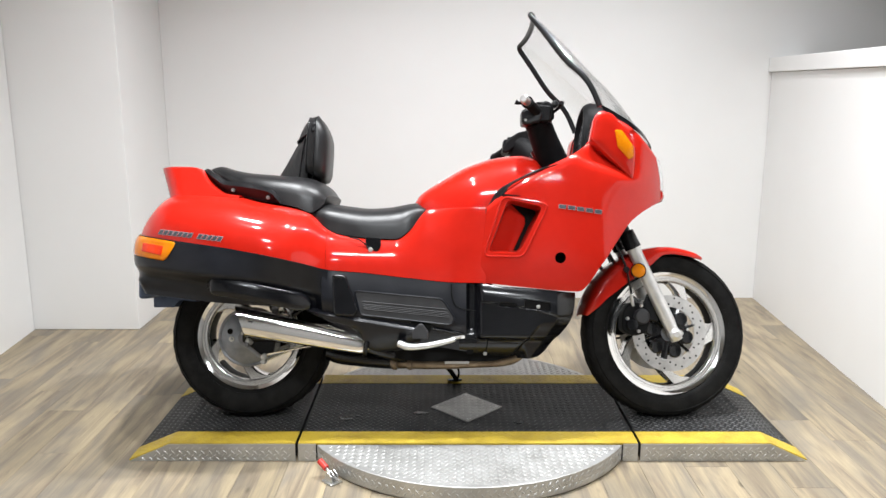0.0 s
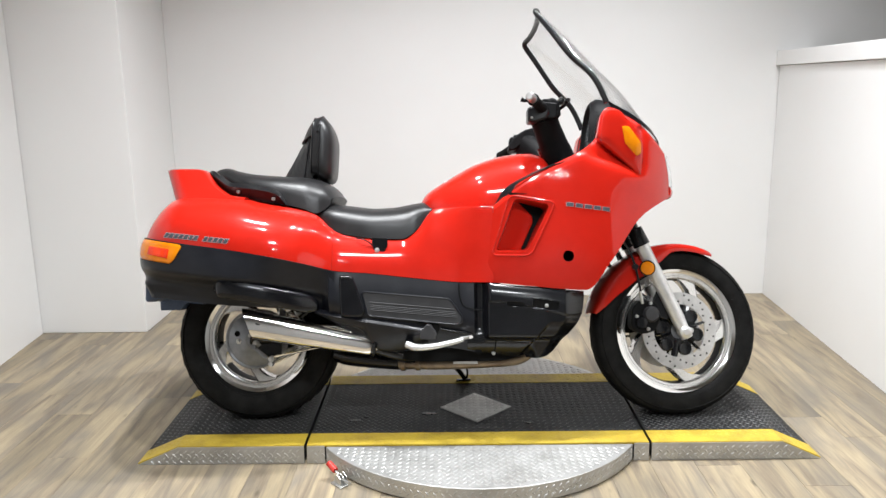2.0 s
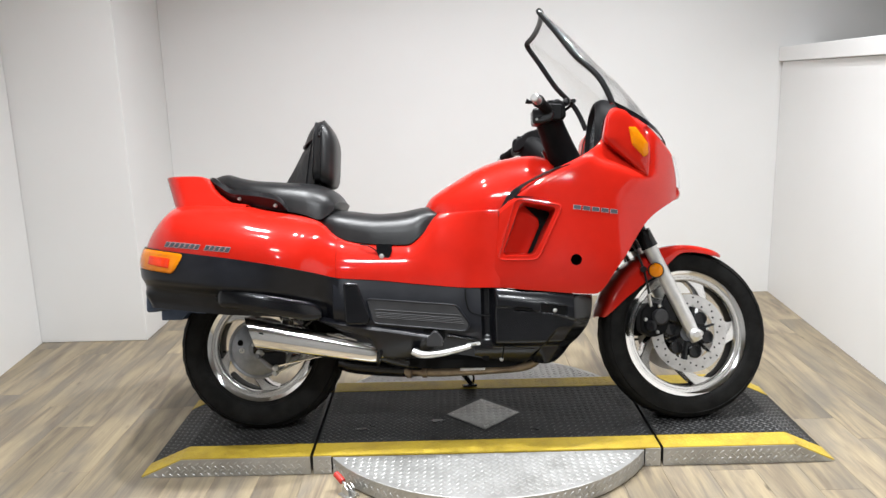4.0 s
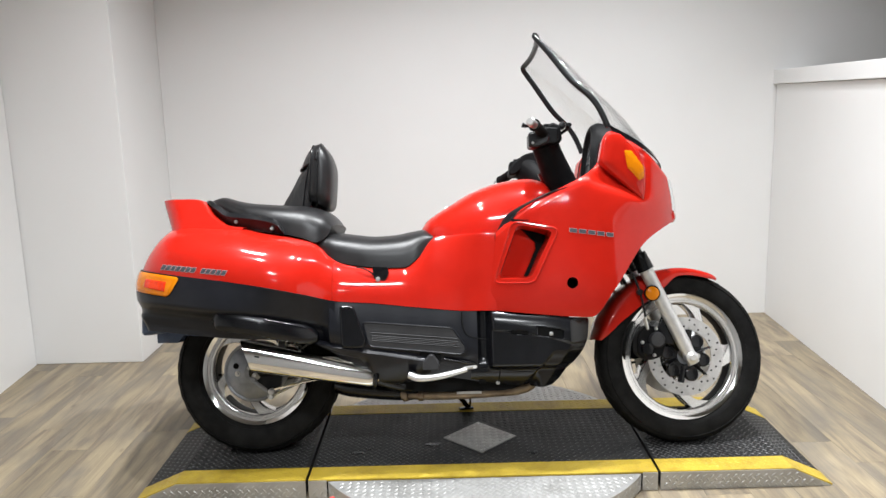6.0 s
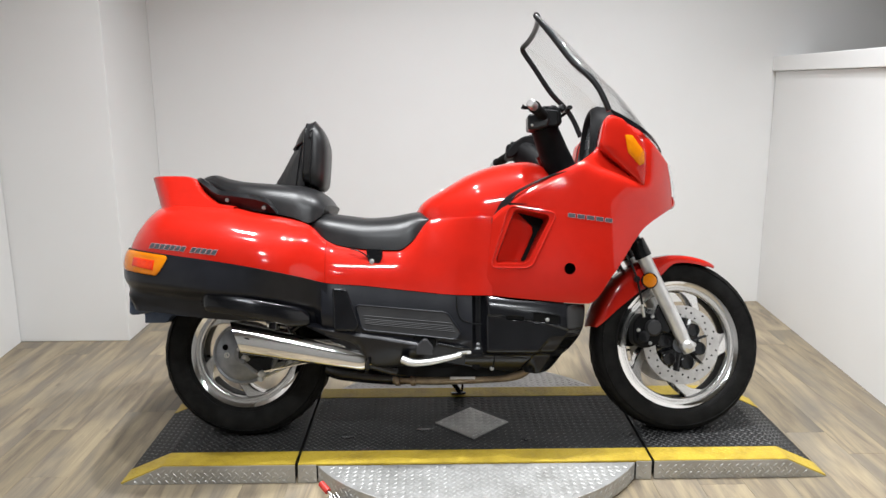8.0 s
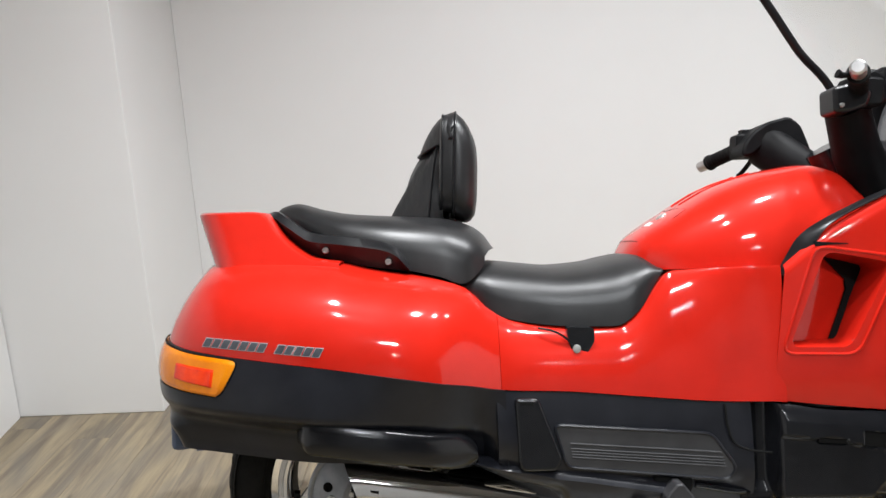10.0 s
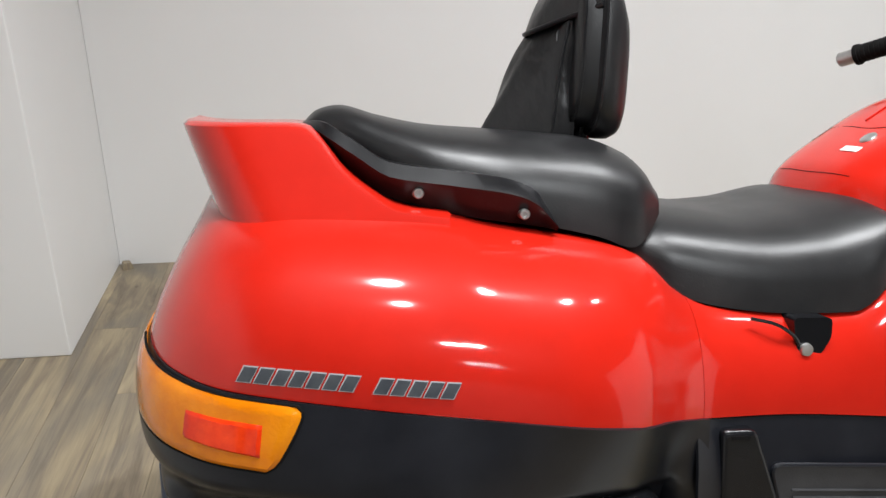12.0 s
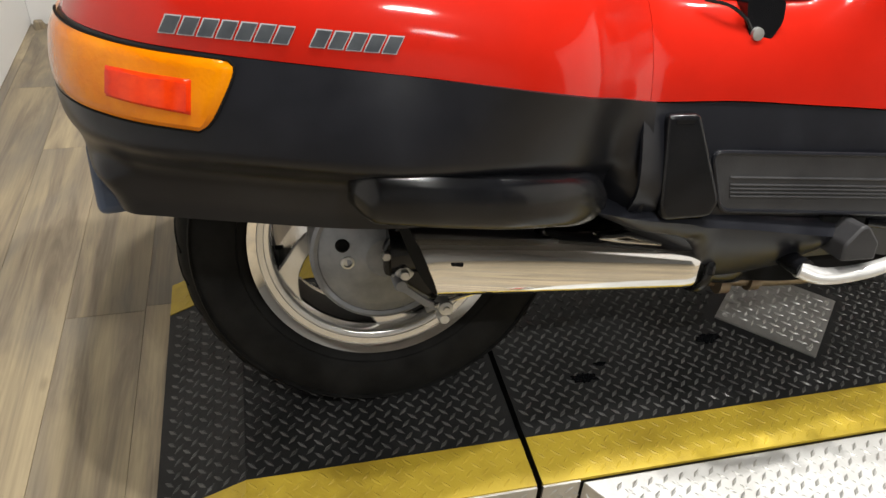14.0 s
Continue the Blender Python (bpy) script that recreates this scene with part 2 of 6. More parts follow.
def link(name, bm, mat, smooth=True):
    bmesh.ops.recalc_face_normals(bm, faces=bm.faces)
    me = bpy.data.meshes.new(name)
    if smooth:
        for f in bm.faces:
            f.smooth = True
    bm.to_mesh(me)
    bm.free()
    me.materials.append(mat)
    if smooth:
        me.set_sharp_from_angle(angle=radians(38))
    return new(name, me)


def part(name, bm, mat, parent, label="", smooth=True):
    ob = link(name, bm, mat, smooth)
    ob.parent = parent
    if label:
        tagged(ob, label)
    return ob


def bevel(ob, width, segments=2):
    b = ob.modifiers.new("edge", "BEVEL")
    b.width, b.segments, b.limit_method, b.angle_limit = width, segments, "ANGLE", radians(40)
    return ob


def grid(rows, close=False, caps=False):
    bm = bmesh.new()
    v = [[bm.verts.new(p) for p in r] for r in rows]
    for a, b in zip(v, v[1:]):
        n = len(a)
        for i in range(n if close else n - 1):
            j = (i + 1) % n
            bm.faces.new((a[i], a[j], b[j], b[i]))
    if caps:
        bm.faces.new(v[0]), bm.faces.new(list(reversed(v[-1])))
    bmesh.ops.remove_doubles(bm, verts=bm.verts, dist=1e-5)
    return bm


def mirrored(bm):
    """Adds the mirror image on the other side of the middle plane."""
    geom = bmesh.ops.duplicate(bm, geom=bm.verts[:] + bm.edges[:] + bm.faces[:])["geom"]
    vs = [g for g in geom if isinstance(g, bmesh.types.BMVert)]
    for v in vs:
        v.co.y = -v.co.y
    bmesh.ops.reverse_faces(bm, faces=[g for g in geom if isinstance(g, bmesh.types.BMFace)])
    bmesh.ops.remove_doubles(bm, verts=bm.verts, dist=1e-4)
    return bm


def thick(bm, t):
    """Gives a sheet a thickness by setting a second sheet behind it."""
    bmesh.ops.recalc_face_normals(bm, faces=bm.faces)
    bm.normal_update()
    faces, rim_edges = bm.faces[:], [e for e in bm.edges if e.is_boundary]
    back = {v: bm.verts.new(v.co - v.normal * t) for v in bm.verts[:]}
    for f in faces:
        bm.faces.new([back[v] for v in reversed(f.verts)])
    for e in rim_edges:
        a, b = e.verts
        bm.faces.new((a, b, back[b], back[a]))
    return bm


def tube(points, radius, n=10, flat=1.0, caps=True):
    """A swept tube; radius may be a function of 0..1."""
    p = [Vector(q) for q in points]
    rows = []
    side = None
    for i, q in enumerate(p):
        d = (p[min(i + 1, len(p) - 1)] - p[max(i - 1, 0)]).normalized()
        if side is None:
            side = d.cross(Vector((0, 0, 1)) if abs(d.z) < 0.9 else Vector((0, 1, 0))).normalized()
        else:
            side = (side - d * side.dot(d)).normalized()
        up = side.cross(d)
        r = radius(i / (len(p) - 1)) if callable(radius) else radius
        rows.append([q + side * math.cos(a) * r + up * math.sin(a) * r * flat for a in (2 * math.pi * k / n for k in range(n))])
    return grid(rows, True, caps)


def lathe(profile, n, cx=0.0, cz=0.0, cy=0.0):
    """Profile of (radius, y) turned about the y axis."""
    rows = [[Vector((cx + r * math.cos(a), cy + y, cz + r * math.sin(a))) for a in (2 * math.pi * k / n for k in range(n))] for r, y in profile]
    return grid(rows, True)


def prism(outline, y0, y1):
    """A polygon in (x, z) drawn out from y0 to y1."""
    bm = bmesh.new()
    a = [bm.verts.new((x, y0, z)) for x, z in outline]
    b = [bm.verts.new((x, y1, z)) for x, z in outline]
    bm.faces.new(a), bm.faces.new(list(reversed(b)))
    for i in range(len(a)):
        j = (i + 1) % len(a)
        bm.faces.new((a[j], a[i], b[i], b[j]))
    return bm


def block(x0, y0, z0, x1, y1, z1):
    return prism([(x0, z0), (x1, z0), (x1, z1), (x0, z1)], y0, y1)


def slab(outline, z0, z1):
    """A polygon in (x, y) drawn out from z0 to z1."""
    bm = bmesh.new()
    a = [bm.verts.new((x, y, z0)) for x, y in outline]
    b = [bm.verts.new((x, y, z1)) for x, y in outline]
    bm.faces.new(a), bm.faces.new(list(reversed(b)))
    for i in range(len(a)):
        j = (i + 1) % len(a)
        bm.faces.new((a[j], a[i], b[i], b[j]))
    return bm


def join(*bms):
    out = bmesh.new()
    for b in bms:
        me = bpy.data.meshes.new("tmp")
        b.to_mesh(me)
        b.free()
        out.from_mesh(me)
        bpy.data.meshes.remove(me)
    return out


def turned(bm, m):
    bmesh.ops.transform(bm, matrix=m, verts=bm.verts)
    return bm


def carve(bm, *cutters):
    """Cuts closed shapes out of a closed shape."""
    made = []
    me = bpy.data.meshes.new("tmp")
    bmesh.ops.recalc_face_normals(bm, faces=bm.faces)
    bm.to_mesh(me)
    bm.free()
    ob = new("tmp", me)
    for c in cutters:
        bmesh.ops.recalc_face_normals(c, faces=c.faces)
        cm = bpy.data.meshes.new("tmp")
        c.to_mesh(cm)
        c.free()
        co = new("tmp", cm)
        made.append(co)
        mod = ob.modifiers.new("cut", "BOOLEAN")
        mod.operation, mod.object, mod.solver = "DIFFERENCE", co, "EXACT"
    bpy.context.view_layer.update()
    done = bpy.data.meshes.new_from_object(ob.evaluated_get(bpy.context.evaluated_depsgraph_get()))
    out = bmesh.new()
    out.from_mesh(done)
    for o in (ob, *made):
        bpy.data.objects.remove(o)
    bpy.data.meshes.remove(done)
    return out


def rounded(points, r, n=5):
    """A polygon with its corners rounded."""
    out = []
    p = [Vector(q) for q in points]
    for i, q in enumerate(p):
        a, b = (p[i - 1] - q), (p[(i + 1) % len(p)] - q)
        ra, rb = min(r, a.length * 0.45), min(r, b.length * 0.45)
        s, e = q + a.normalized() * ra, q + b.normalized() * rb
        for k in range(n + 1):
            u = k / n
            out.append(tuple((1 - u) ** 2 * s + 2 * u * (1 - u) * q + u * u * e))
    return out


# ---- the room ----
def wall_slab(name, a, b, out, z0, z1, th=0.12):
    """An upright wall from a to b in plan, its thickness on the out side."""
    ax, bx, o = Vector((*a, 0)), Vector((*b, 0)), Vector((*out, 0)).normalized() * th
    ob = link(name, slab([tuple(v.xy) for v in (ax, bx, bx + o, ax + o)], z0, z1), WALL, False)
    return tagged(ob, "smooth white painted wall", "wall", kind="structure")


BACK = 1.855
wall_slab("wall_back", (-0.91, BACK), (5.0, BACK), (0, 1), 0, CEIL)
pil = link("wall_pier", slab([(-1.75, 1.205), (-0.908, 1.205), (-0.912, BACK + 0.12), (-1.75, BACK + 0.12)], 0, CEIL), WALL, False)
bevel(pil, 0.004)
tagged(pil, "white painted wall pier standing out from the wall", "wall", kind="structure")
wall_slab("wall_left", (-1.468, 1.2), (-1.25, -1.2), (-1, 0.09), 0, CEIL)
wall_slab("wall_left_rear", (-1.25, -1.2), (-1.25, -5.2), (-1, 0), 0, CEIL)
wall_slab("wall_right", (2.648, BACK - 0.003), (2.40, -1.6), (1, -0.07), 0, 1.365, 0.14)
cap = link("wall_cap", slab([(2.626, BACK - 0.003), (2.378, -1.6), (2.60, -1.6), (2.84, BACK - 0.003)], 1.368, 1.448), WALL, False)
bevel(cap, 0.003)
tagged(cap, "white painted cap board along the low wall", "wall cap", kind="structure")
# walls added out of view to close the room and set reflections
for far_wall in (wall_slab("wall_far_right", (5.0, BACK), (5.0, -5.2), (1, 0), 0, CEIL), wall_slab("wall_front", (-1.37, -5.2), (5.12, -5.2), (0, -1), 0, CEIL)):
    far_wall.data.materials[0] = UNSEEN_WALL
    tagged(far_wall, "unseen grey wall, toned for its reflection in the bike")
ceiling = link("ceiling", slab([(-1.9, -5.3), (5.12, -5.3), (5.12, 2.0), (-1.9, 2.0)], CEIL, CEIL + 0.1), CEILING, False)
tagged(ceiling, "plain dark grey ceiling", "ceiling", kind="structure")
ground = link("floor", slab([(-2.2, -5.4), (5.2, -5.4), (5.2, 2.2), (-2.2, 2.2)], -0.1, -0.006), DARK, False)
tagged(ground, "greyish brown wood-look plank floor", "floor", kind="structure")


# ---- ceiling lamps ----
def downlight(x, y, r):
    root = tagged(new("downlight"), "round recessed white ceiling downlight, lit", "ceiling light", "ceiling downlights")
    root.matrix_world = pose(x, y, CEIL)
    ring = bmesh.new()
    rows = [[Vector((q * math.cos(a), q * math.sin(a), z)) for a in (2 * math.pi * k / 32 for k in range(32))] for q, z in ((r + 0.03, -0.001), (r + 0.028, -0.012), (r + 0.004, -0.022), (r, -0.02), (r, -0.002))]
    part("trim_ring", grid(rows, True), TRIM_WHITE, root)


for lx, ly, lr, lw in DOWNLIGHTS:
    downlight(lx, ly, lr)
for lx, ly, ll, lw in TUBES:
    root = tagged(new("tube_light"), "slim white linear ceiling light, lit", "ceiling light", "linear ceiling lights")
    root.matrix_world = pose(lx, ly, CEIL)
    bevel(part("housing", block(-ll / 2 - 0.02, -0.03, -0.07, ll / 2 + 0.02, 0.03, -0.001), TRIM_WHITE, root, smooth=False), 0.004)


# ---- the turntable platform ----
H = 0.065
PX0, PB0, G0, G1, PB1, PX1 = -0.378, -0.235, 0.209, 1.405, 1.862, 1.997
PY0, PY1, CX, CY, DISC_R = -0.290, 0.362, 0.812, 0.034, 0.625
YEL = 0.092
table = tagged(new("motorcycle_turntable"), "low black tread-plate turntable with yellow lines and silver sides", "platform")
table.matrix_world = pose(0, 0, 0)


def ramp_panel(x_in, x_bend, x_tip):
    """A platform end: flat, then sloping to the floor."""
    def bars(y0, y1, zoff):
        return prism([(x_in, 0.012 + zoff), (x_in, H + zoff), (x_bend, H + zoff), (x_tip, 0.004 + zoff), (x_tip, 0.001 + zoff)], y0, y1)
    deck = part("ramp_panel", bars(PY0 + 0.004, PY1 - 0.004, 0), PLATE_BLACK, table, "black tread-plate end ramp", False)
    for a, b in ((PY0, PY0 + YEL), (PY1 - YEL, PY1)):
        t = 0.0022
        part("yellow_line", prism([(x_in, H - 0.004), (x_in, H + t), (x_bend, H + t), (x_tip, 0.004 + t), (x_tip, 0.002)], a, b), PLATE_YELLOW, deck, "worn yellow edge line", False)
    for y0, y1 in ((PY0 - 0.004, PY0), (PY1, PY1 + 0.004)):
        part("side_skirt", prism([(x_in, 0.001), (x_in, H - 0.001), (x_bend, H - 0.001), (x_tip, 0.001)], y0, y1), PLATE_ALU, deck, "silver aluminium tread-plate side", False)
    return deck


ramp_rear = ramp_panel(G0 - 0.005, PB0, PX0)
ramp_front = ramp_panel(G1 + 0.005, PB1, PX1)
deck = part("centre_panel", block(G0 + 0.005, PY0 + 0.004, 0.012, G1 - 0.005, PY1 - 0.004, H), PLATE_BLACK, table, "black tread-plate centre panel", False)
for a, b in ((PY0, PY0 + YEL), (PY1 - YEL, PY1)):
    part("yellow_line", block(G0 + 0.005, a, H - 0.004, G1 - 0.005, b, H + 0.0022), PLATE_YELLOW, deck, "worn yellow edge line", False)


def chord_outline(side, r):
    """The piece of the disc beyond the platform's edge, in plan."""
    edge = (PY0 - 0.004 if side < 0 else PY1 + 0.004) - CY
    half = math.asin(min(1, abs(edge) / r))
    a0, a1 = (math.pi + half, 2 * math.pi - half) if side < 0 else (half, math.pi - half)
    return [(CX + r * math.cos(a0 + (a1 - a0) * k / 60), CY + r * math.sin(a0 + (a1 - a0) * k / 60)) for k in range(61)]


for side in (-1, 1):
    ob = part("half_disc", slab(chord_outline(side, DISC_R), 0.004, H - 0.002), PLATE_ALU, table, "silver aluminium tread-plate half disc", False)
    bevel(ob, 0.0025)
    edge = PY0 if side < 0 else PY1
    ch = math.sqrt(DISC_R ** 2 - (edge - CY) ** 2)
    for x0, x1 in ((G0 + 0.005, CX - ch - 0.002), (CX + ch + 0.002, G1 - 0.005)):
        part("side_skirt", block(x0, min(edge, edge + side * 0.004), 0.001, x1, max(edge, edge + side * 0.004), H - 0.001), PLATE_ALU, deck, "silver aluminium tread-plate side", False)
    for k in range(7):
        o = chord_outline(side, DISC_R - 0.05)
        px, py = o[4 + k * 8]
        part("screw", turned(lathe([(0.0, 0.0012), (0.003, 0.0012), (0.0045, 0.0)], 10), pose(px, py, H - 0.002, 90)), STEEL, ob)
D0 = 0.137
dia = part("diamond_plate", slab([(CX - D0, CY - 0.014), (CX, CY - 0.014 - D0), (CX + D0, CY - 0.014), (CX, CY - 0.014 + D0)], H + 0.0005, H + 0.004), PLATE_ALU_SHADED, table, "silver aluminium diamond tread plate, darkened for shade under the bike", False)
for dx, dy in ((-0.115, 0), (0.115, 0), (0, -0.115), (0, 0.115)):
    part("screw", turned(lathe([(0.0, 0.0014), (0.004, 0.0012), (0.0055, 0.0)], 10), pose(CX + dx, CY - 0.014 + dy, H + 0.004, 90)), STEEL, dia)


def treads(name, mat, parent, inside, x0, x1, y0, y1, place, pitch=0.0265, size=0.0118, high=0.002):
    """Raised crossed bars of tread plate, joined as one surface texture of real relief."""
    verts, faces = [], []
    nx, ny = int((x1 - x0) / pitch) + 1, int((y1 - y0) / pitch) + 1
    for i in range(nx):
        for j in range(ny):
            for s in (0, 1):
                x, y = x0 + (i + 0.5 * s) * pitch, y0 + (j + 0.5 * s) * pitch
                if not inside(x, y):
                    continue
                a = radians(45 if s else -45)
                ca, sa = math.cos(a), math.sin(a)
                n = len(verts)
                for u, v, h in ((-1, 0, 0), (0, -0.32, 0), (1, 0, 0), (0, 0.32, 0), (-0.45, 0, 1), (0.45, 0, 1)):
                    px, py = x + size * (u * ca - v * sa), y + size * (u * sa + v * ca)
                    verts.append(place(px, py, high * h - (0.0003 if not h else 0)))
                faces += [(n, n + 1, n + 4), (n + 1, n + 5, n + 4), (n + 1, n + 2, n + 5), (n + 2, n + 3, n + 5), (n + 3, n + 4, n + 5), (n + 3, n, n + 4)]
    me = bpy.data.meshes.new(name)
    me.from_pydata(verts, [], faces)
    me.materials.append(mat)
    ob = new(name, me)
    ob.parent = parent
    ob["kind"] = "stuff"
    return ob


def deck_z(x):
    if x < PB0:
        return 0.004 + (H - 0.004) * (x - PX0) / (PB0 - PX0)
    if x > PB1:
        return 0.004 + (H - 0.004) * (PX1 - x) / (PX1 - PB1)
    return H


def in_diamond(x, y, d):
    return abs(x - CX) + abs(y - CY + 0.014) < d


GAP = 0.018
for nm, x0, x1, par in (("a", PX0 + 0.02, G0 - GAP, ramp_rear), ("b", G0 + GAP, G1 - GAP, deck), ("c", G1 + GAP, PX1 - 0.02, ramp_front)):
    treads("tread_pattern", PLATE_TREAD, par, lambda x, y: not in_diamond(x, y, D0 + 0.02) and PY0 + YEL + 0.012 < y < PY1 - YEL - 0.012 and x < x1, x0, x1, PY0 + YEL, PY1 - YEL, lambda x, y, h: (x, y, deck_z(x) + h))
    for a, b in ((PY0, PY0 + YEL), (PY1 - YEL, PY1)):
        treads("tread_pattern", PLATE_YELLOW, par, lambda x, y: a + 0.01 < y < b - 0.01 and x < x1, x0, x1, a, b, lambda x, y, h: (x, y, deck_z(x) + 0.0022 + h), high=0.0011)
treads("tread_pattern", PLATE_ALU, dia, lambda x, y: in_diamond(x, y, D0 - 0.014), CX - D0, CX + D0, CY - D0, CY + D0, lambda x, y, h: (x, y, H + 0.004 + h))
for side in (-1, 1):
    lim = PY0 - 0.02 if side < 0 else PY1 + 0.02
    treads("tread_pattern", PLATE_ALU, table, lambda x, y: (x - CX) ** 2 + (y - CY) ** 2 < (DISC_R - 0.015) ** 2 and (y < lim if side < 0 else y > lim), CX - DISC_R, CX + DISC_R, CY - DISC_R, CY + DISC_R, lambda x, y, h: (x, y, H - 0.002 + h))
# relief on the upright skirts
for x0, x1 in ((PX0, G0 - 0.01), (G0 + 0.01, 0.285), (1.34, G1 - 0.01), (G1 + 0.01, PX1)):
    treads("tread_pattern", PLATE_ALU, table, lambda x, y: y < deck_z(x) - 0.012 and x0 + 0.008 < x < x1 - 0.008, x0, x1, 0.008, H, lambda x, y, h: (x, PY0 - 0.004 - h, y), pitch=0.026, size=0.011)
treads("tread_pattern", PLATE_ALU, table, lambda x, y: 0.015 < y < H - 0.013, DISC_R * (math.pi + 0.58), DISC_R * (2 * math.pi - 0.58), 0.008, H,
       lambda x, y, h: (CX + (DISC_R + h) * math.cos(x / DISC_R), CY + (DISC_R + h) * math.sin(x / DISC_R), y), pitch=0.026, size=0.011)

# oil drips on the deck under the engine
def drip(x, y, size, seed):
    rng = random.Random(seed)
    outline = []
    for k in range(28):
        a = 2 * math.pi * k / 28
        r = size * (0.7 + 0.45 * rng.random()) * (1.5 if abs(math.cos(a)) > 0.8 else 1.0)
        outline.append((x + r * math.cos(a), y + 0.7 * r * math.sin(a)))
    ob = link("oil_drip", slab(outline, H + 0.0004, H + 0.0022), GLOSS_BLACK, False)
    return tagged(ob, "small black oil drip on the tread plate", "oil stain", "oil drips on the platform")


drip(0.36, -0.088, 0.017, 3)
drip(0.632, -0.033, 0.018, 5)
drip(0.40, -0.06, 0.008, 8)
drip(1.0, -0.12, 0.013, 9)

# a toggle clamp that locks the disc
clamp = tagged(new("toggle_clamp"), "small steel toggle clamp with red grip beside the turntable", "clamp")
clamp.matrix_world = pose(0.350, -0.440, 0.0, 0, 0, -45) @ Matrix.Scale(0.8, 4)
bevel(part("base_plate", block(-0.034, -0.028, 0.0, 0.034, 0.028, 0.008), STEEL, clamp), 0.002)
for y in (-0.016, 0.0, 0.016):
    part("side_plate", prism([(-0.024, 0.006), (0.024, 0.006), (0.018, 0.036), (-0.004, 0.05), (-0.02, 0.036)], y - 0.002, y + 0.002), STEEL, clamp, smooth=False)
part("plunger", tube([(0.0, 0, 0.026), (0.055, 0, 0.026)], 0.006, 12), STEEL, clamp)
part("arm", tube([(-0.004, 0, 0.036), (-0.03, 0, 0.046), (-0.045, 0, 0.052)], 0.005, 10), STEEL, clamp)
part("grip", tube([(-0.034, 0, 0.049), (-0.058, 0, 0.059), (-0.078, 0, 0.067), (-0.082, 0, 0.069)], lambda s: 0.0135 if s < 0.9 else 0.009, 16), CLAMP_RED, clamp, "red rubber grip")

# a bit of wood left in the corner
chip = link("wood_chip", prism(rounded([(-0.018, 0.0), (0.02, 0.0), (0.016, 0.022), (-0.01, 0.026)], 0.004), -0.015, 0.015), PLANK, False)
chip.matrix_world = pose(-0.878, 1.82, 0.0, 0, 0, 25)
tagged(chip, "small bare wood chip on the floor in the corner", "wood chip")


# ---- the motorcycle: x ahead, y to its left, z up, standing on its side stand ----
LEAN, WHEELBASE = 14.0, 1.553
bike = tagged(new("motorcycle"), "red touring motorcycle with black lower panels leaning on its side stand", "motorcycle")
bike.matrix_world = pose(0, -0.024, H, -LEAN)


def ring(cx, cz, r0, r1, y0, y1, n=72):
    return lathe([(r0, y0), (r1, y0), (r1, y1), (r0, y1), (r0, y0)], n, cx, cz)


def tyre(cx, cz, outer, inner, half):
    prof = []
    mid, hr = (outer + inner) / 2, (outer - inner) / 2
    for k in range(25):
        a = -math.pi * 1.0 + math.pi * 2.0 * k / 24
        c, s = math.cos(a), math.sin(a)
        prof.append((mid + hr * math.copysign(abs(c) ** 0.62, c), half * math.copysign(abs(s) ** 0.62, s)))
    return lathe(prof, 96, cx, cz)


def tread_blocks(cx, cz, outer, half, n):
    """Short slanted grooves' raised edges round the tread."""
    bms = []
    for k in range(n):
        a = 2 * math.pi * k / n
        for s in (-1, 1):
            pts = []
            for q in range(5):
                yy = s * half * (0.18 + 0.62 * q / 4)
                rr = outer + 0.0006 - (abs(yy) / half) ** 3.2 * 0.02
                aa = a + 0.16 * q / 4 + (0.5 * 2 * math.pi / n if s > 0 else 0)
                pts.append((cx + rr * math.cos(aa), yy, cz + rr * math.sin(aa)))
            bms.append(tube(pts, 0.0016, 4, caps=False))
    return join(*bms)


def rim(cx, cz, r, half):
    side = [(0.036, 0.3), (0.0345, 0.84), (0.0325, 0.91), (0.030, 0.935), (0.0235, 0.945), (0.0225, 0.965), (0.0135, 0.975), (0.0125, 0.99), (0.004, 1.0), (-0.002, 1.04), (-0.003, 0.9), (0.008, 0.8)]
    prof = [(r - a, -half * b) for a, b in side] + [(r - 0.012, 0)] + [(r - a, half * b) for a, b in reversed(side)] + [(r - 0.036, -half * 0.3)]
    return lathe(prof, 96, cx, cz)


def spoke(cx, cz, r0, r1, angle, swirl, w, half0, half1):
    """One broad curved cast spoke that flares into the rim."""
    rows = []
    for k in range(15):
        u = k / 14
        r, a = r0 + (r1 - r0) * u, angle + swirl * u ** 1.7
        ww = w * (1 - 0.18 * math.sin(math.pi * min(1, u / 0.85))) + 0.018 * max(0, (u - 0.76) / 0.24) ** 2
        d, s = Vector((math.cos(a), 0, math.sin(a))), Vector((-math.sin(a), 0, math.cos(a)))
        c = Vector((cx, 0, cz)) + d * r
        h = half0 + (half1 - half0) * soft_step(u)
        e = 0.0035
        rows.append([c + s * p + Vector((0, y, 0)) for p, y in ((ww, -h + e), (ww, h - e), (ww - e, h), (e - ww, h), (-ww, h - e), (-ww, e - h), (e - ww, -h), (ww - e, -h))])
    return grid(rows, True, True)


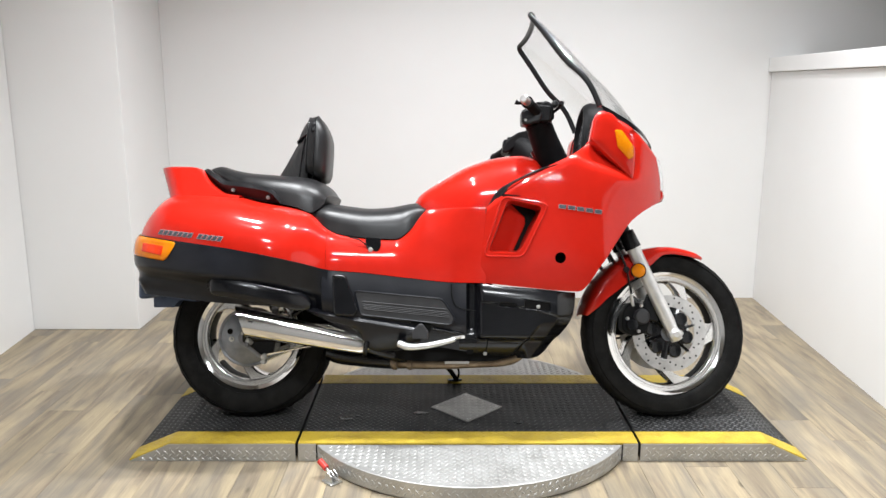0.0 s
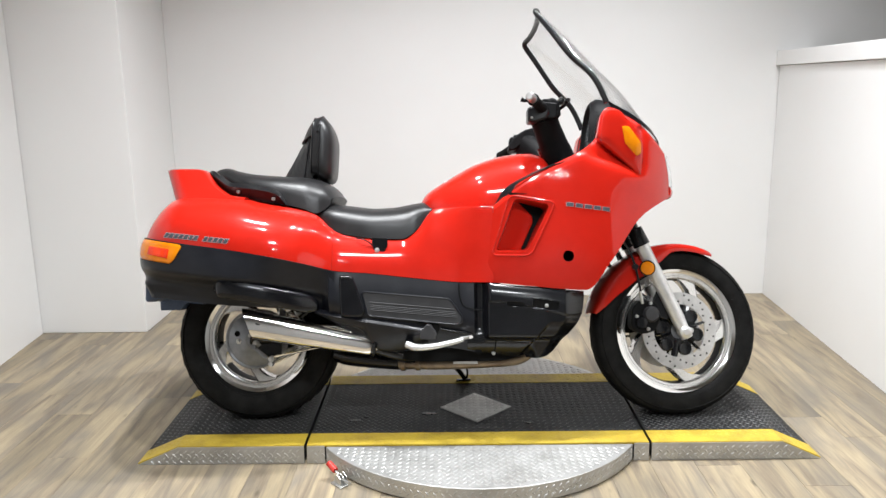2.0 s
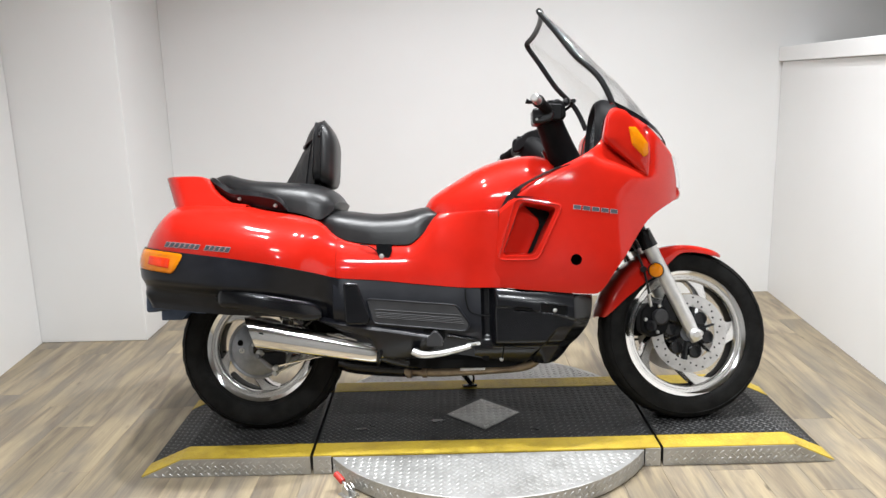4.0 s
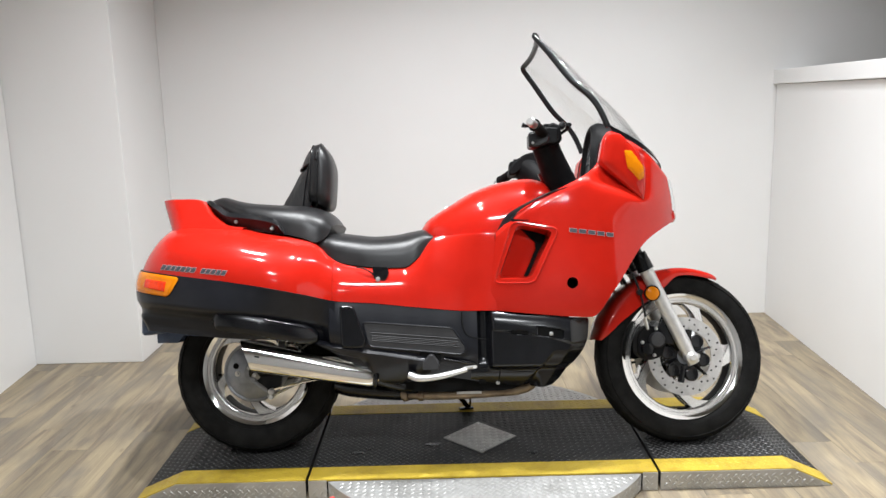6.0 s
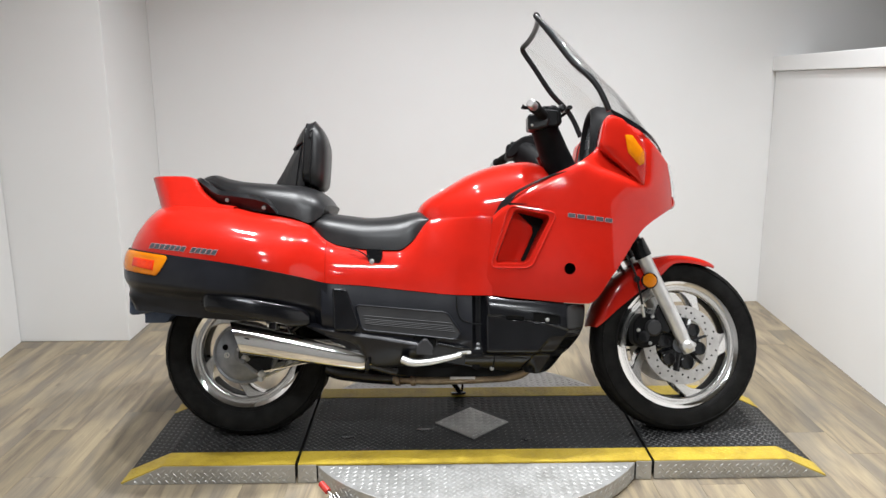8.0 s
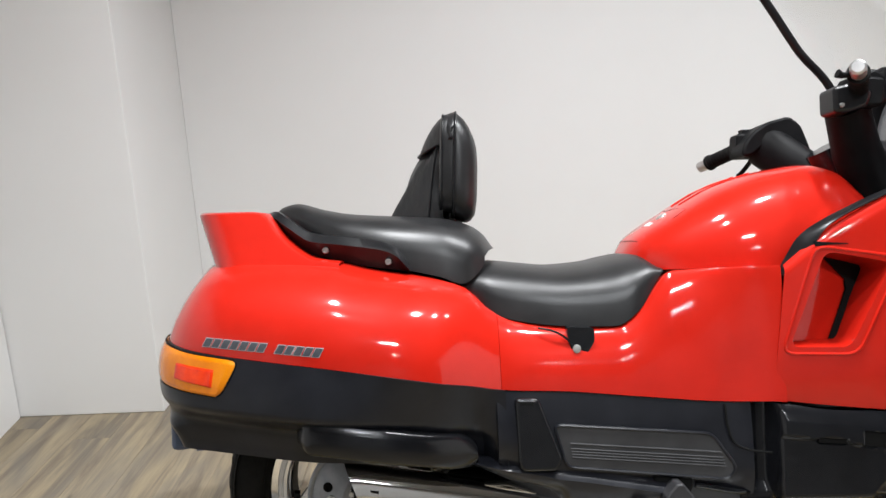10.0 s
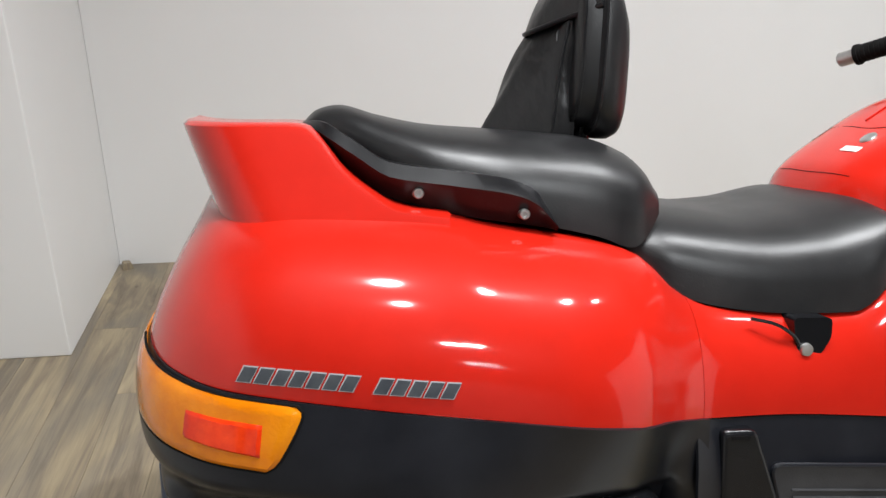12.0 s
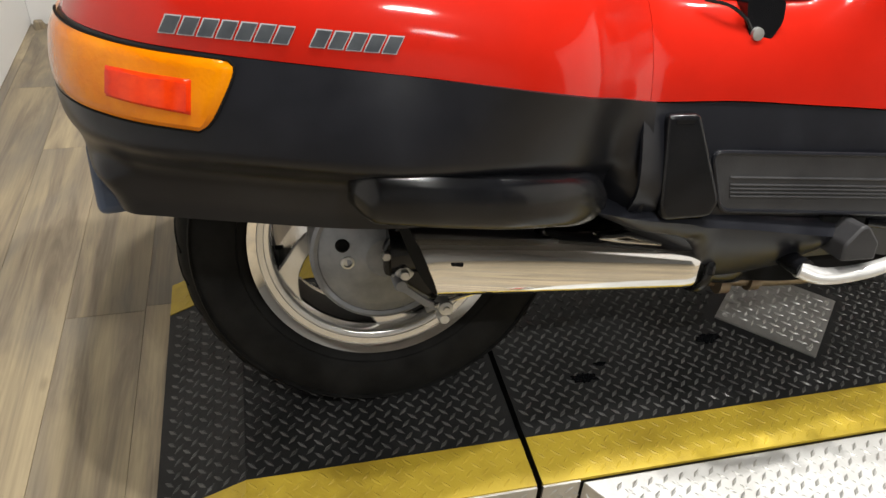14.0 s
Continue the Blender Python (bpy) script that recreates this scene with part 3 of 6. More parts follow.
def wheel(name, cx, cz, r_tyre, r_rim, half_tyre, half_rim, start, spokes):
    w = part(name, rim(cx, cz, r_rim, half_rim), WHEEL_ALU, bike, "cast aluminium wheel with curved spokes")
    for sg in (-1, 1):
        part("rim_lip", lathe([(r_rim - 0.012, sg * half_rim * 0.99), (r_rim - 0.006, sg * (half_rim * 1.0 + 0.002)), (r_rim + 0.001, sg * (half_rim * 1.04 + 0.002)), (r_rim + 0.004, sg * half_rim * 1.0)], 96, cx, cz), CHROME, w, "polished rim lip")
    # black inner band paints in the shade seen between the spokes
    part("rim_well", lathe([(r_rim - 0.0375, -half_rim * 0.52), (r_rim - 0.039, 0.0), (r_rim - 0.0375, half_rim * 0.52)], 72, cx, cz), MATT_BLACK, w)
    t = part("tyre", tyre(cx, cz, r_tyre, r_rim - 0.006, half_tyre), RUBBER, w, "black rubber tyre")
    for rr, yy in ((r_tyre - 0.022, 0.985), (r_rim + 0.016, 0.93)):
        for sg in (-1, 1):
            part("sidewall_rib", lathe([(rr - 0.0025, sg * half_tyre * yy * 0.96), (rr, sg * half_tyre * yy + sg * 0.002), (rr + 0.0025, sg * half_tyre * yy * 0.96)], 72, cx, cz), RUBBER, w)
    part("tread", tread_blocks(cx, cz, r_tyre, half_tyre, 34), RUBBER, w)
    part("hub", lathe([(0.0, -0.06), (0.04, -0.06), (0.045, -0.05), (0.05, -0.02), (0.05, 0.02), (0.045, 0.05), (0.04, 0.06), (0.0, 0.06)], 40, cx, cz), HUB_GREY, w)
    for k in range(spokes):
        part("spoke", spoke(cx, cz, 0.04, r_rim - 0.033, start - 0.72 + 2 * math.pi * k / spokes, 0.72, 0.022, 0.030, half_rim * 0.66), WHEEL_ALU, w)
    part("valve", tube([(cx - r_rim * 0.82, -0.012, cz - 0.02), (cx - r_rim * 0.74, -0.02, cz - 0.018)], 0.004, 8), GLOSS_BLACK, w)
    return w


ZR, ZF = 0.294, 0.306
rear = wheel("rear_wheel", 0.0, ZR, 0.301, 0.197, 0.079, 0.066, radians(211), 5)
front = wheel("front_wheel", WHEELBASE, ZF, 0.312, 0.229, 0.060, 0.046, radians(76), 5)
# the bars stand turned a little to the left, and the wheel with them
STEER = Matrix.Translation((WHEELBASE + 0.006, 0, ZF - 0.003)) @ Matrix.Rotation(radians(7), 4, Vector((-0.454, 0, 0.891))) @ Matrix.Translation((-WHEELBASE, 0, -ZF))
front.matrix_basis = STEER

# rear drum brake
drum = part("drum_brake", lathe([(0.0, -0.136), (0.03, -0.136), (0.036, -0.131), (0.078, -0.126), (0.084, -0.121), (0.094, -0.117), (0.104, -0.108), (0.107, -0.092), (0.107, -0.02), (0.0, -0.02)], 64, 0.0, ZR), HUB_GREY, bike, "grey cast drum brake plate")
for px, pz in ((-0.062, 0.316), (-0.056, 0.289)):
    part("plug", lathe([(0.0, -0.1285), (0.0055, -0.1285), (0.0065, -0.1315), (0.0095, -0.1305), (0.011, -0.126)], 18, px, pz), STEEL if pz < 0.3 else DARK, drum)
bevel(part("axle_plate", prism(rounded([(-0.008, 0.322), (-0.008, 0.281), (0.010, 0.274), (0.062, 0.233), (0.105, 0.24), (0.12, 0.349), (0.012, 0.354)], 0.006), -0.166, -0.150), GLOSS_BLACK, drum, "black swingarm end plate"), 0.003)
part("axle_washer", lathe([(0.0, -0.169), (0.0165, -0.169), (0.0175, -0.165)], 24, 0.018, 0.286), STEEL, drum)
part("axle_nut", lathe([(0.0, -0.178), (0.0105, -0.178), (0.0125, -0.175), (0.0125, -0.165)], 6, 0.018, 0.286), STEEL, drum, smooth=False)
part("axle_end", lathe([(0.0, -0.187), (0.006, -0.187), (0.0075, -0.183), (0.0075, -0.165)], 16, 0.018, 0.286), STEEL, drum)
part("pinch_bolt", lathe([(0.0, -0.174), (0.006, -0.174), (0.007, -0.172), (0.007, -0.16)], 6, -0.005, 0.312), STEEL, drum, smooth=False)
bevel(part("brake_arm", prism(rounded([(0.009, 0.276), (0.018, 0.269), (0.050, 0.241), (0.076, 0.226), (0.072, 0.217), (0.045, 0.231), (0.006, 0.265)], 0.003), -0.178, -0.171), HUB_GREY, drum, "cast brake arm"), 0.002)
part("arm_pivot", lathe([(0.0, -0.19), (0.008, -0.19), (0.010, -0.186), (0.010, -0.14)], 18, 0.012, 0.272), HUB_GREY, drum)
part("brake_rod", tube([(0.06, -0.182, ZR - 0.062), (0.22, -0.172, ZR - 0.03), (0.40, -0.15, ZR - 0.01)], 0.0035, 8), CHROME, drum)
part("adjuster", lathe([(0.0, -0.196), (0.0045, -0.196), (0.005, -0.192), (0.0105, -0.191), (0.0115, -0.186), (0.0115, -0.165)], 14, 0.076, 0.229), STEEL, drum)
part("adjuster", lathe([(0.0, -0.190), (0.007, -0.190), (0.009, -0.186), (0.009, -0.165)], 12, 0.074, 0.211), STEEL, drum)
part("torque_link", tube([(0.055, -0.142, 0.206), (0.083, -0.142, 0.216), (0.192, -0.138, 0.264), (0.28, -0.13, 0.29)], 0.0095, 10, 0.55), FORK_ALU, drum, "silver torque link")
part("plate_rim", lathe([(0.098, -0.1145), (0.104, -0.1165), (0.109, -0.113), (0.1095, -0.09), (0.104, -0.088)], 64, 0.0, ZR), HUB_GREY, drum)
part("swingarm", tube([(0.0, -0.158, ZR + 0.02), (0.05, -0.158, ZR + 0.02), (0.18, -0.155, ZR + 0.02), (0.42, -0.13, ZR + 0.03)], 0.024, 12, 1.5), GLOSS_BLACK, bike)
part("final_drive", tube([(-0.02, 0.11, ZR), (0.1, 0.13, ZR + 0.01), (0.45, 0.12, ZR + 0.04)], lambda s: 0.075 - 0.04 * s, 20), GLOSS_BLACK, bike)

# front brakes and fork
for s in (-1, 1):
    disc = part("brake_disc", ring(WHEELBASE, ZF, 0.098, 0.142, s * 0.073 - 0.0025, s * 0.073 + 0.0025, 80), DISC_STEEL, front, "drilled steel brake disc")
    for k in range(36):
        a = 2 * math.pi * k / 36
        rr = (0.108, 0.12, 0.132)[k % 3]
        part("drill_hole", lathe([(0.0, s * 0.0765), (0.0036, s * 0.0765), (0.0038, s * 0.075)], 8, WHEELBASE + rr * math.cos(a), ZF + rr * math.sin(a)), DARK, disc)
    carrier = part("disc_carrier", ring(WHEELBASE, ZF, 0.030, 0.070, s * 0.066 - 0.004, s * 0.066 + 0.004, 48), GLOSS_BLACK, front)
    for k in range(6):
        a = 2 * math.pi * k / 6 + 0.3
        d = Vector((math.cos(a), 0, math.sin(a)))
        c = Vector((WHEELBASE, s * 0.068, ZF))
        part("carrier_arm", tube([c + d * 0.035, c + d * 0.104], 0.013, 8, 0.4), GLOSS_BLACK, front)
        d2 = Vector((math.cos(a + 0.52), 0, math.sin(a + 0.52)))
        part("carrier_lobe", lathe([(0.0, s * 0.0735), (0.021, s * 0.0765), (0.0245, s * 0.0745), (0.0250, s * 0.06)], 24, WHEELBASE + 0.070 * d2.x, ZF + 0.070 * d2.z), GLOSS_BLACK, front)
        part("rivet", lathe([(0.0, s * 0.080), (0.006, s * 0.079), (0.007, s * 0.074)], 10, WHEELBASE + 0.104 * math.cos(a), ZF + 0.104 * math.sin(a)), STEEL, front)
    cal = part("brake_caliper", prism(rounded([(WHEELBASE - 0.192, ZF + 0.012), (WHEELBASE - 0.150, ZF - 0.012), (WHEELBASE - 0.098, ZF + 0.002), (WHEELBASE - 0.078, ZF + 0.052), (WHEELBASE - 0.098, ZF + 0.105), (WHEELBASE - 0.150, ZF + 0.118), (WHEELBASE - 0.186, ZF + 0.085)], 0.018), s * 0.05, s * 0.103), MATT_BLACK, bike, "black brake caliper")
    bevel(cal, 0.006)
    cal.matrix_basis = STEER
    part("piston_cover", lathe([(0.0, s * 0.122), (0.024, s * 0.12), (0.03, s * 0.112), (0.03, s * 0.1)], 24, WHEELBASE - 0.118, ZF + 0.062), GREY_PLASTIC, cal)
    part("piston_cover", lathe([(0.0, s * 0.118), (0.020, s * 0.116), (0.024, s * 0.110), (0.024, s * 0.1)], 24, WHEELBASE - 0.155, ZF + 0.032), GLOSS_BLACK, cal)
    bevel(part("caliper_bracket", prism(rounded([(WHEELBASE - 0.105, ZF + 0.105), (WHEELBASE - 0.085, ZF + 0.15), (WHEELBASE - 0.04, ZF + 0.12), (WHEELBASE - 0.05, ZF + 0.04), (WHEELBASE - 0.09, ZF + 0.05)], 0.008), s * 0.078, s * 0.092), GLOSS_BLACK, cal), 0.003)
    for bx, bz in ((-0.172, 0.055), (-0.118, 0.102), (-0.13, 0.008)):
        part("caliper_bolt", lathe([(0.0, s * 0.111), (0.006, s * 0.111), (0.007, s * 0.104)], 8, WHEELBASE + bx, ZF + bz), STEEL, cal)
    ax = Vector((1.578, s * 0.098, ZF))
    top = Vector((1.388, s * 0.098, 0.71))
    d = (top - ax).normalized()
    leg = part("fork_leg", tube([ax - d * 0.025, ax + d * 0.02, ax + d * 0.05, ax + d * 0.2, ax + d * 0.34, ax + d * 0.355], lambda u: 0.022 if u < 0.3 else (0.025 if u < 0.95 else 0.027), 24), FORK_ALU, bike, "silver aluminium fork leg")
    part("dust_boot", tube([ax + d * 0.352, ax + d * 0.39, ax + d * 0.415, ax + d * 0.418], lambda u: 0.031 - 0.003 * u, 20), GLOSS_BLACK, leg, "black rubber dust boot")
    part("stanchion", tube([ax + d * 0.4, ax + d * 0.75], 0.0185, 18), GLOSS_BLACK, leg)
    part("axle_clamp", lathe([(0.0, s * 0.13), (0.011, s * 0.13), (0.013, s * 0.127), (0.022, s * 0.122), (0.024, s * 0.10), (0.02, s * 0.07)], 24, ax.x, ax.z), FORK_ALU, leg)
    hose = [(1.345, s * 0.10, 0.66), (1.374, s * 0.115, 0.611), (1.395, s * 0.118, 0.556), (1.406, s * 0.118, 0.51), (1.417, s * 0.115, 0.447), (1.424, s * 0.108, 0.395)]
    part("brake_hose", tube(spline(hose, 24), 0.0042, 8), SATIN_BLACK, bike)
    part("hose_fitting", tube([(1.414, s * 0.116, 0.455), (1.423, s * 0.110, 0.41)], 0.006, 8), STEEL, bike)
    part("hose_clip", lathe([(0.0, s * 0.127), (0.011, s * 0.126), (0.012, s * 0.11)], 12, 1.398, 0.545), SATIN_BLACK, bike)
    mk = ax + d * 0.272 + Vector((-0.026, s * 0.042, -0.012))
    marker = part("side_reflector", lathe([(0.0, s * 0.012), (0.018, s * 0.011), (0.024, s * 0.007), (0.026, 0.0)], 32, mk.x, mk.z, mk.y), AMBER, leg, "round amber reflector")
    part("reflector_ring", lathe([(0.0255, s * 0.006), (0.028, s * 0.006), (0.0285, -s * 0.006), (0.0, -s * 0.006)], 32, mk.x, mk.z, mk.y), GLOSS_BLACK, marker)
    part("reflector_stalk", tube([mk, mk + Vector((0.012, -s * 0.03, 0.004))], 0.005, 8), GLOSS_BLACK, marker)
# hoses behind the fork, seen in the gap over the mudguard
for a, b in (((1.270, 0.02, 0.530), (1.312, 0.02, 0.470)), ((1.306, 0.02, 0.590), (1.356, 0.02, 0.515)), ((1.345, 0.03, 0.640), (1.386, 0.03, 0.570))):
    part("radiator_hose", tube(spline([Vector(a) + Vector((-0.02, 0, 0.02)), a, b, Vector(b) + Vector((0.02, 0, -0.02))], 10), 0.0075, 10), SATIN_BLACK, bike)
part("axle", tube([(1.578, -0.12, ZF), (1.578, 0.12, ZF)], 0.011, 14), STEEL, front)


# front mudguard, red: an arc over the wheel with deep cheeks behind the fork
def mudguard():
    cheek = smooth_curve((62, 0.012), (70, 0.022), (92, 0.030), (104, 0.062), (116, 0.085), (138, 0.077), (155, 0.050), (163, 0.030), (168, 0.012))
    rows = []
    for k in range(61):
        deg = 63 + 105 * k / 60
        a = radians(deg)
        r = 0.326 + 0.006 * math.sin(radians(deg - 60))
        hw = 0.076 * (1 - 0.30 * max(0, (70 - deg) / 8) ** 2 - 0.25 * max(0, (deg - 158) / 10) ** 2)
        d = cheek(deg)
        row = []
        for v, w, dr in ((-1, 1.06, 1.0), (-1, 1.08, 0.7), (-1, 1.07, 0.4), (-1, 1.02, 0.18), (-1, 0.92, 0.06), (-1, 0.7, 0.015), (-1, 0.35, 0.0), (1, 0.0, 0.0), (1, 0.35, 0.0), (1, 0.7, 0.015), (1, 0.92, 0.06), (1, 1.02, 0.18), (1, 1.07, 0.4), (1, 1.08, 0.7), (1, 1.06, 1.0)):
            rr = r - d * dr - 0.004 * w * w
            row.append(Vector((WHEELBASE + rr * math.cos(a), v * w * hw, ZF + rr * math.sin(a))))
        rows.append(row)
    return thick(grid(rows), 0.004)


part("front_mudguard", mudguard(), RED, bike, "glossy red front mudguard").matrix_basis = STEER

# ---- body panels ----
belt = smooth_curve((-0.36, 0.668), (-0.30, 0.657), (-0.18, 0.637), (-0.01, 0.612), (0.10, 0.592), (0.227, 0.564), (0.325, 0.540), (0.44, 0.531), (0.595, 0.513), (0.77, 0.497), (0.84, 0.496), (0.944, 0.482), (1.06, 0.475), (1.19, 0.464))
belt_w = smooth_curve((-0.30, 0.372), (-0.18, 0.393), (-0.02, 0.408), (0.10, 0.403), (0.19, 0.378), (0.26, 0.325), (0.325, 0.290), (0.44, 0.276), (0.60, 0.268), (0.74, 0.266), (0.80, 0.273), (0.84, 0.2775), (0.868, 0.2785))
trunk_top = smooth_curve((-0.36, 0.800), (-0.20, 0.812), (-0.10, 0.808), (0.0, 0.800), (0.05, 0.787), (0.2, 0.757), (0.25, 0.738), (0.30, 0.690), (0.345, 0.668), (0.45, 0.654), (0.55, 0.650), (0.60, 0.68), (0.64, 0.735), (0.665, 0.757), (0.9, 0.762))
tail_x = smooth_curve((0.40, -0.332), (0.46, -0.342), (0.50, -0.358), (0.55, -0.386), (0.585, -0.391), (0.62, -0.388), (0.66, -0.373), (0.69, -0.363), (0.745, -0.338), (0.80, -0.307), (0.83, -0.295))
low_edge = smooth_curve((-0.36, 0.460), (-0.30, 0.456), (-0.212, 0.447), (-0.068, 0.430), (0.134, 0.414), (0.26, 0.392), (0.30, 0.385))


def end_round(x, z, length=0.15, power=2.45):
    e = max(0.0, 1 - (x - tail_x(z)) / length)
    return max(0.0, 1 - min(e, 1.0) ** power) ** (1 / power)


def flank(x, k):
    """Half width of the upper body at x, k = 0 at the belt to 1 at the seat line."""
    w = belt_w(x)
    top = 0.215 + 0.01 * min(1, max(0, (x - 0.2) / 0.1)) + 0.046 * soft_step((x - 0.66) / 0.17)
    round_k = 1 - max(0, min(1, k)) ** 2.3
    soft = round_k ** (0.62)
    return top + (w - top) * soft


def upper_rows(x_front, k_rows, out=0.0, tail=True, x_back=0.0):
    rows = []
    for k in k_rows:
        zn = 0.66 + k * 0.14
        row = []
        for i in range(57):
            u = i / 56
            if tail:
                x = tail_x(zn) + (x_front - tail_x(zn)) * u ** 1.9
                y = flank(x, k) * end_round(x, zn)
            else:
                x = x_back + (x_front - x_back) * u
                y = flank(x, k)
            row.append(Vector((x, -(y + out), belt(x) + k * (trunk_top(x) - belt(x)))))
        rows.append(row)
    return rows


KS = [math.sin(math.pi / 2 * q / 18) for q in range(19)]
rows = upper_rows(0.3096, KS)
rows.append([Vector((p.x, p.y * 0.5, p.z + 0.004)) for p in rows[-1]])
rows.append([Vector((p.x, 0, p.z + 0.002)) for p in rows[-1]])
tail_body = part("tail_fairing", thick(mirrored(grid(rows)), 0.004), RED, bike, "glossy red rounded tail trunk")
rows = upper_rows(0.868, KS, tail=False, x_back=0.3106)
rows.append([Vector((p.x, p.y * 0.55, p.z - 0.02)) for p in rows[-1]])
part("side_cover", thick(mirrored(grid(rows)), 0.004), RED, bike, "glossy red side cover")


# lower black rear panel
def lower_point(x, k, zn, out=0.0):
    """k = 0 at the belt to 1 at the lower edge of the rear panel."""
    z = belt(x) + k * (low_edge(x) - belt(x))
    fore = soft_step((x + 0.04) / 0.24)
    bulge = 0.012 * (1 - fore) * math.sin(math.pi * min(1, k * 1.1))
    w = belt_w(x) + 0.004 + bulge - (1 - soft_step((x - 0.262) / 0.054)) * (0.066 * fore * min(1.0, k) + 0.055 * (1 - 0.7 * fore) * soft_step((k - 0.49) / 0.22)) - 0.012 * max(0.0, k - 0.74) / 0.26
    return Vector((x, -(w * end_round(x, zn, 0.15 - 0.10 * soft_step((k - 0.55) / 0.25)) + out), z))


def lower_rows(x_front, ks, out=0.0):
    rows = []
    for k in ks:
        zn = 0.66 - k * 0.2
        rows.append([lower_point(tail_x(zn) + (x_front - tail_x(zn)) * (i / 56) ** 1.9, k, zn, out) for i in range(57)])
    return rows


rows = lower_rows(0.318, [q / 30 for q in range(31)])
rows.append([Vector((p.x * 0.98 + 0.005, p.y * 0.6, p.z + 0.012)) for p in rows[-1]])
part("rear_lower_panel", thick(mirrored(grid(rows)), 0.004), BLACK_PLASTIC, bike, "matt black lower rear panel")

# tail lamp wrapping round the corner
rows = []
for q in range(13):
    row = []
    for i in range(41):
        zn = 0.648 - 0.082 * q / 12
        x_end = -0.171 - 0.034 * (q / 12) ** 1.3 - 0.008 * abs(2 * q / 12 - 1) ** 8
        x = tail_x(zn) + (x_end - tail_x(zn)) * (i / 40) ** 1.7
        z = belt(x) - 0.003 + (0.568 + 0.17 * max(0.0, -0.21 - x) - belt(x) + 0.003) * q / 12
        row.append(lower_point(x, (belt(x) - z) / (belt(x) - low_edge(x)), zn, 0.006 if 0 < q < 12 and i < 40 else 0.001))
    rows.append(row)
lamp_body = part("tail_lamp", thick(mirrored(grid(rows)), 0.003), AMBER, bike, "amber and red wraparound tail lamp")
for s in (-1, 1):
    edge = rows[0][8:] + [r[-1] for r in rows[1:-1]] + list(reversed(rows[-1][8:]))
    part("lamp_gasket", tube([Vector((p.x, -s * p.y, p.z)) for p in edge], 0.0016, 6), DARK, lamp_body)
rows = []
for q in range(13):
    v = q / 12
    row = []
    for i in range(19):
        u = i / 18
        x = -0.292 + 0.078 * u - 0.004 * v
        z = 0.631 - 0.013 * u - (0.028 + 0.004 * u) * v
        facet = abs((u * 3) % 1 - 0.5) * 0.003 if 0 < i < 18 and 0 < q < 12 else -0.002
        row.append(lower_point(x, (belt(x) - z) / (belt(x) - low_edge(x)), z, 0.0085 + facet))
    rows.append(row)
for s in (-1, 1):
    part("reflector", thick(grid([[Vector((p.x, -s * p.y, p.z)) for p in r] for r in rows]), 0.002), RED_LENS, lamp_body, "red reflector in the amber lens")

# bumper rub strip with a chamfered rear end, and number holder flap under the tail
strip_top = smooth_curve((-0.072, 0.503), (-0.050, 0.517), (0.0, 0.511), (0.083, 0.497), (0.16, 0.480), (0.225, 0.464), (0.246, 0.452), (0.259, 0.436))
strip_low = smooth_curve((-0.072, 0.472), (-0.050, 0.456), (0.0, 0.448), (0.083, 0.432), (0.16, 0.415), (0.225, 0.399), (0.246, 0.398), (0.259, 0.404))
strip_out = smooth_curve((-0.072, 0.384), (-0.048, 0.412), (0.0, 0.414), (0.083, 0.403), (0.16, 0.374), (0.225, 0.333), (0.259, 0.304))
rows = []
for i in range(45):
    x = -0.072 + 0.331 * i / 44
    t, b, w = strip_top(x), strip_low(x), strip_out(x)
    e = min(1.0, (t - b) / 0.05)
    rows.append([Vector((x, -(w - d), z)) for d, z in ((0.07, t), (0.014, t), (0.006, t - 0.003 * e), (0.002, t - 0.010 * e), (0.0, t - 0.020 * e), (0.0, b + 0.022 * e), (0.003, b + 0.011 * e), (0.008, b + 0.004 * e), (0.016, b), (0.07, b))])
for s in (-1, 1):
    part("rub_strip", grid([[Vector((p.x, -s * p.y, p.z)) for p in r] for r in rows], True, True), GLOSS_BLACK, bike, "black side bumper strip with a chamfered end")
skirt = prism([(-0.350, 0.53), (-0.2, 0.51), (-0.06, 0.47), (-0.06, 0.424), (-0.29, 0.449), (-0.306, 0.446), (-0.318, 0.440), (-0.350, 0.438)], -0.262, 0.262)
bevel(part("rear_skirt", skirt, BLUE_SHEEN, bike, "black lower tail skirt with a blue sheen in its colour"), 0.012, 3)
part("rear_flap", prism([(-0.35, 0.50), (-0.2, 0.47), (-0.19, 0.425), (-0.25, 0.43), (-0.275, 0.404), (-0.345, 0.404)], -0.12, 0.12), BLUE_SHEEN, bike, "black rubber rear flap with a blue sheen in its colour", False)
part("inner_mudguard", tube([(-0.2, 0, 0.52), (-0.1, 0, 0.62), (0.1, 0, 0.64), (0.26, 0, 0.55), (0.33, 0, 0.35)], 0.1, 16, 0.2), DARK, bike)


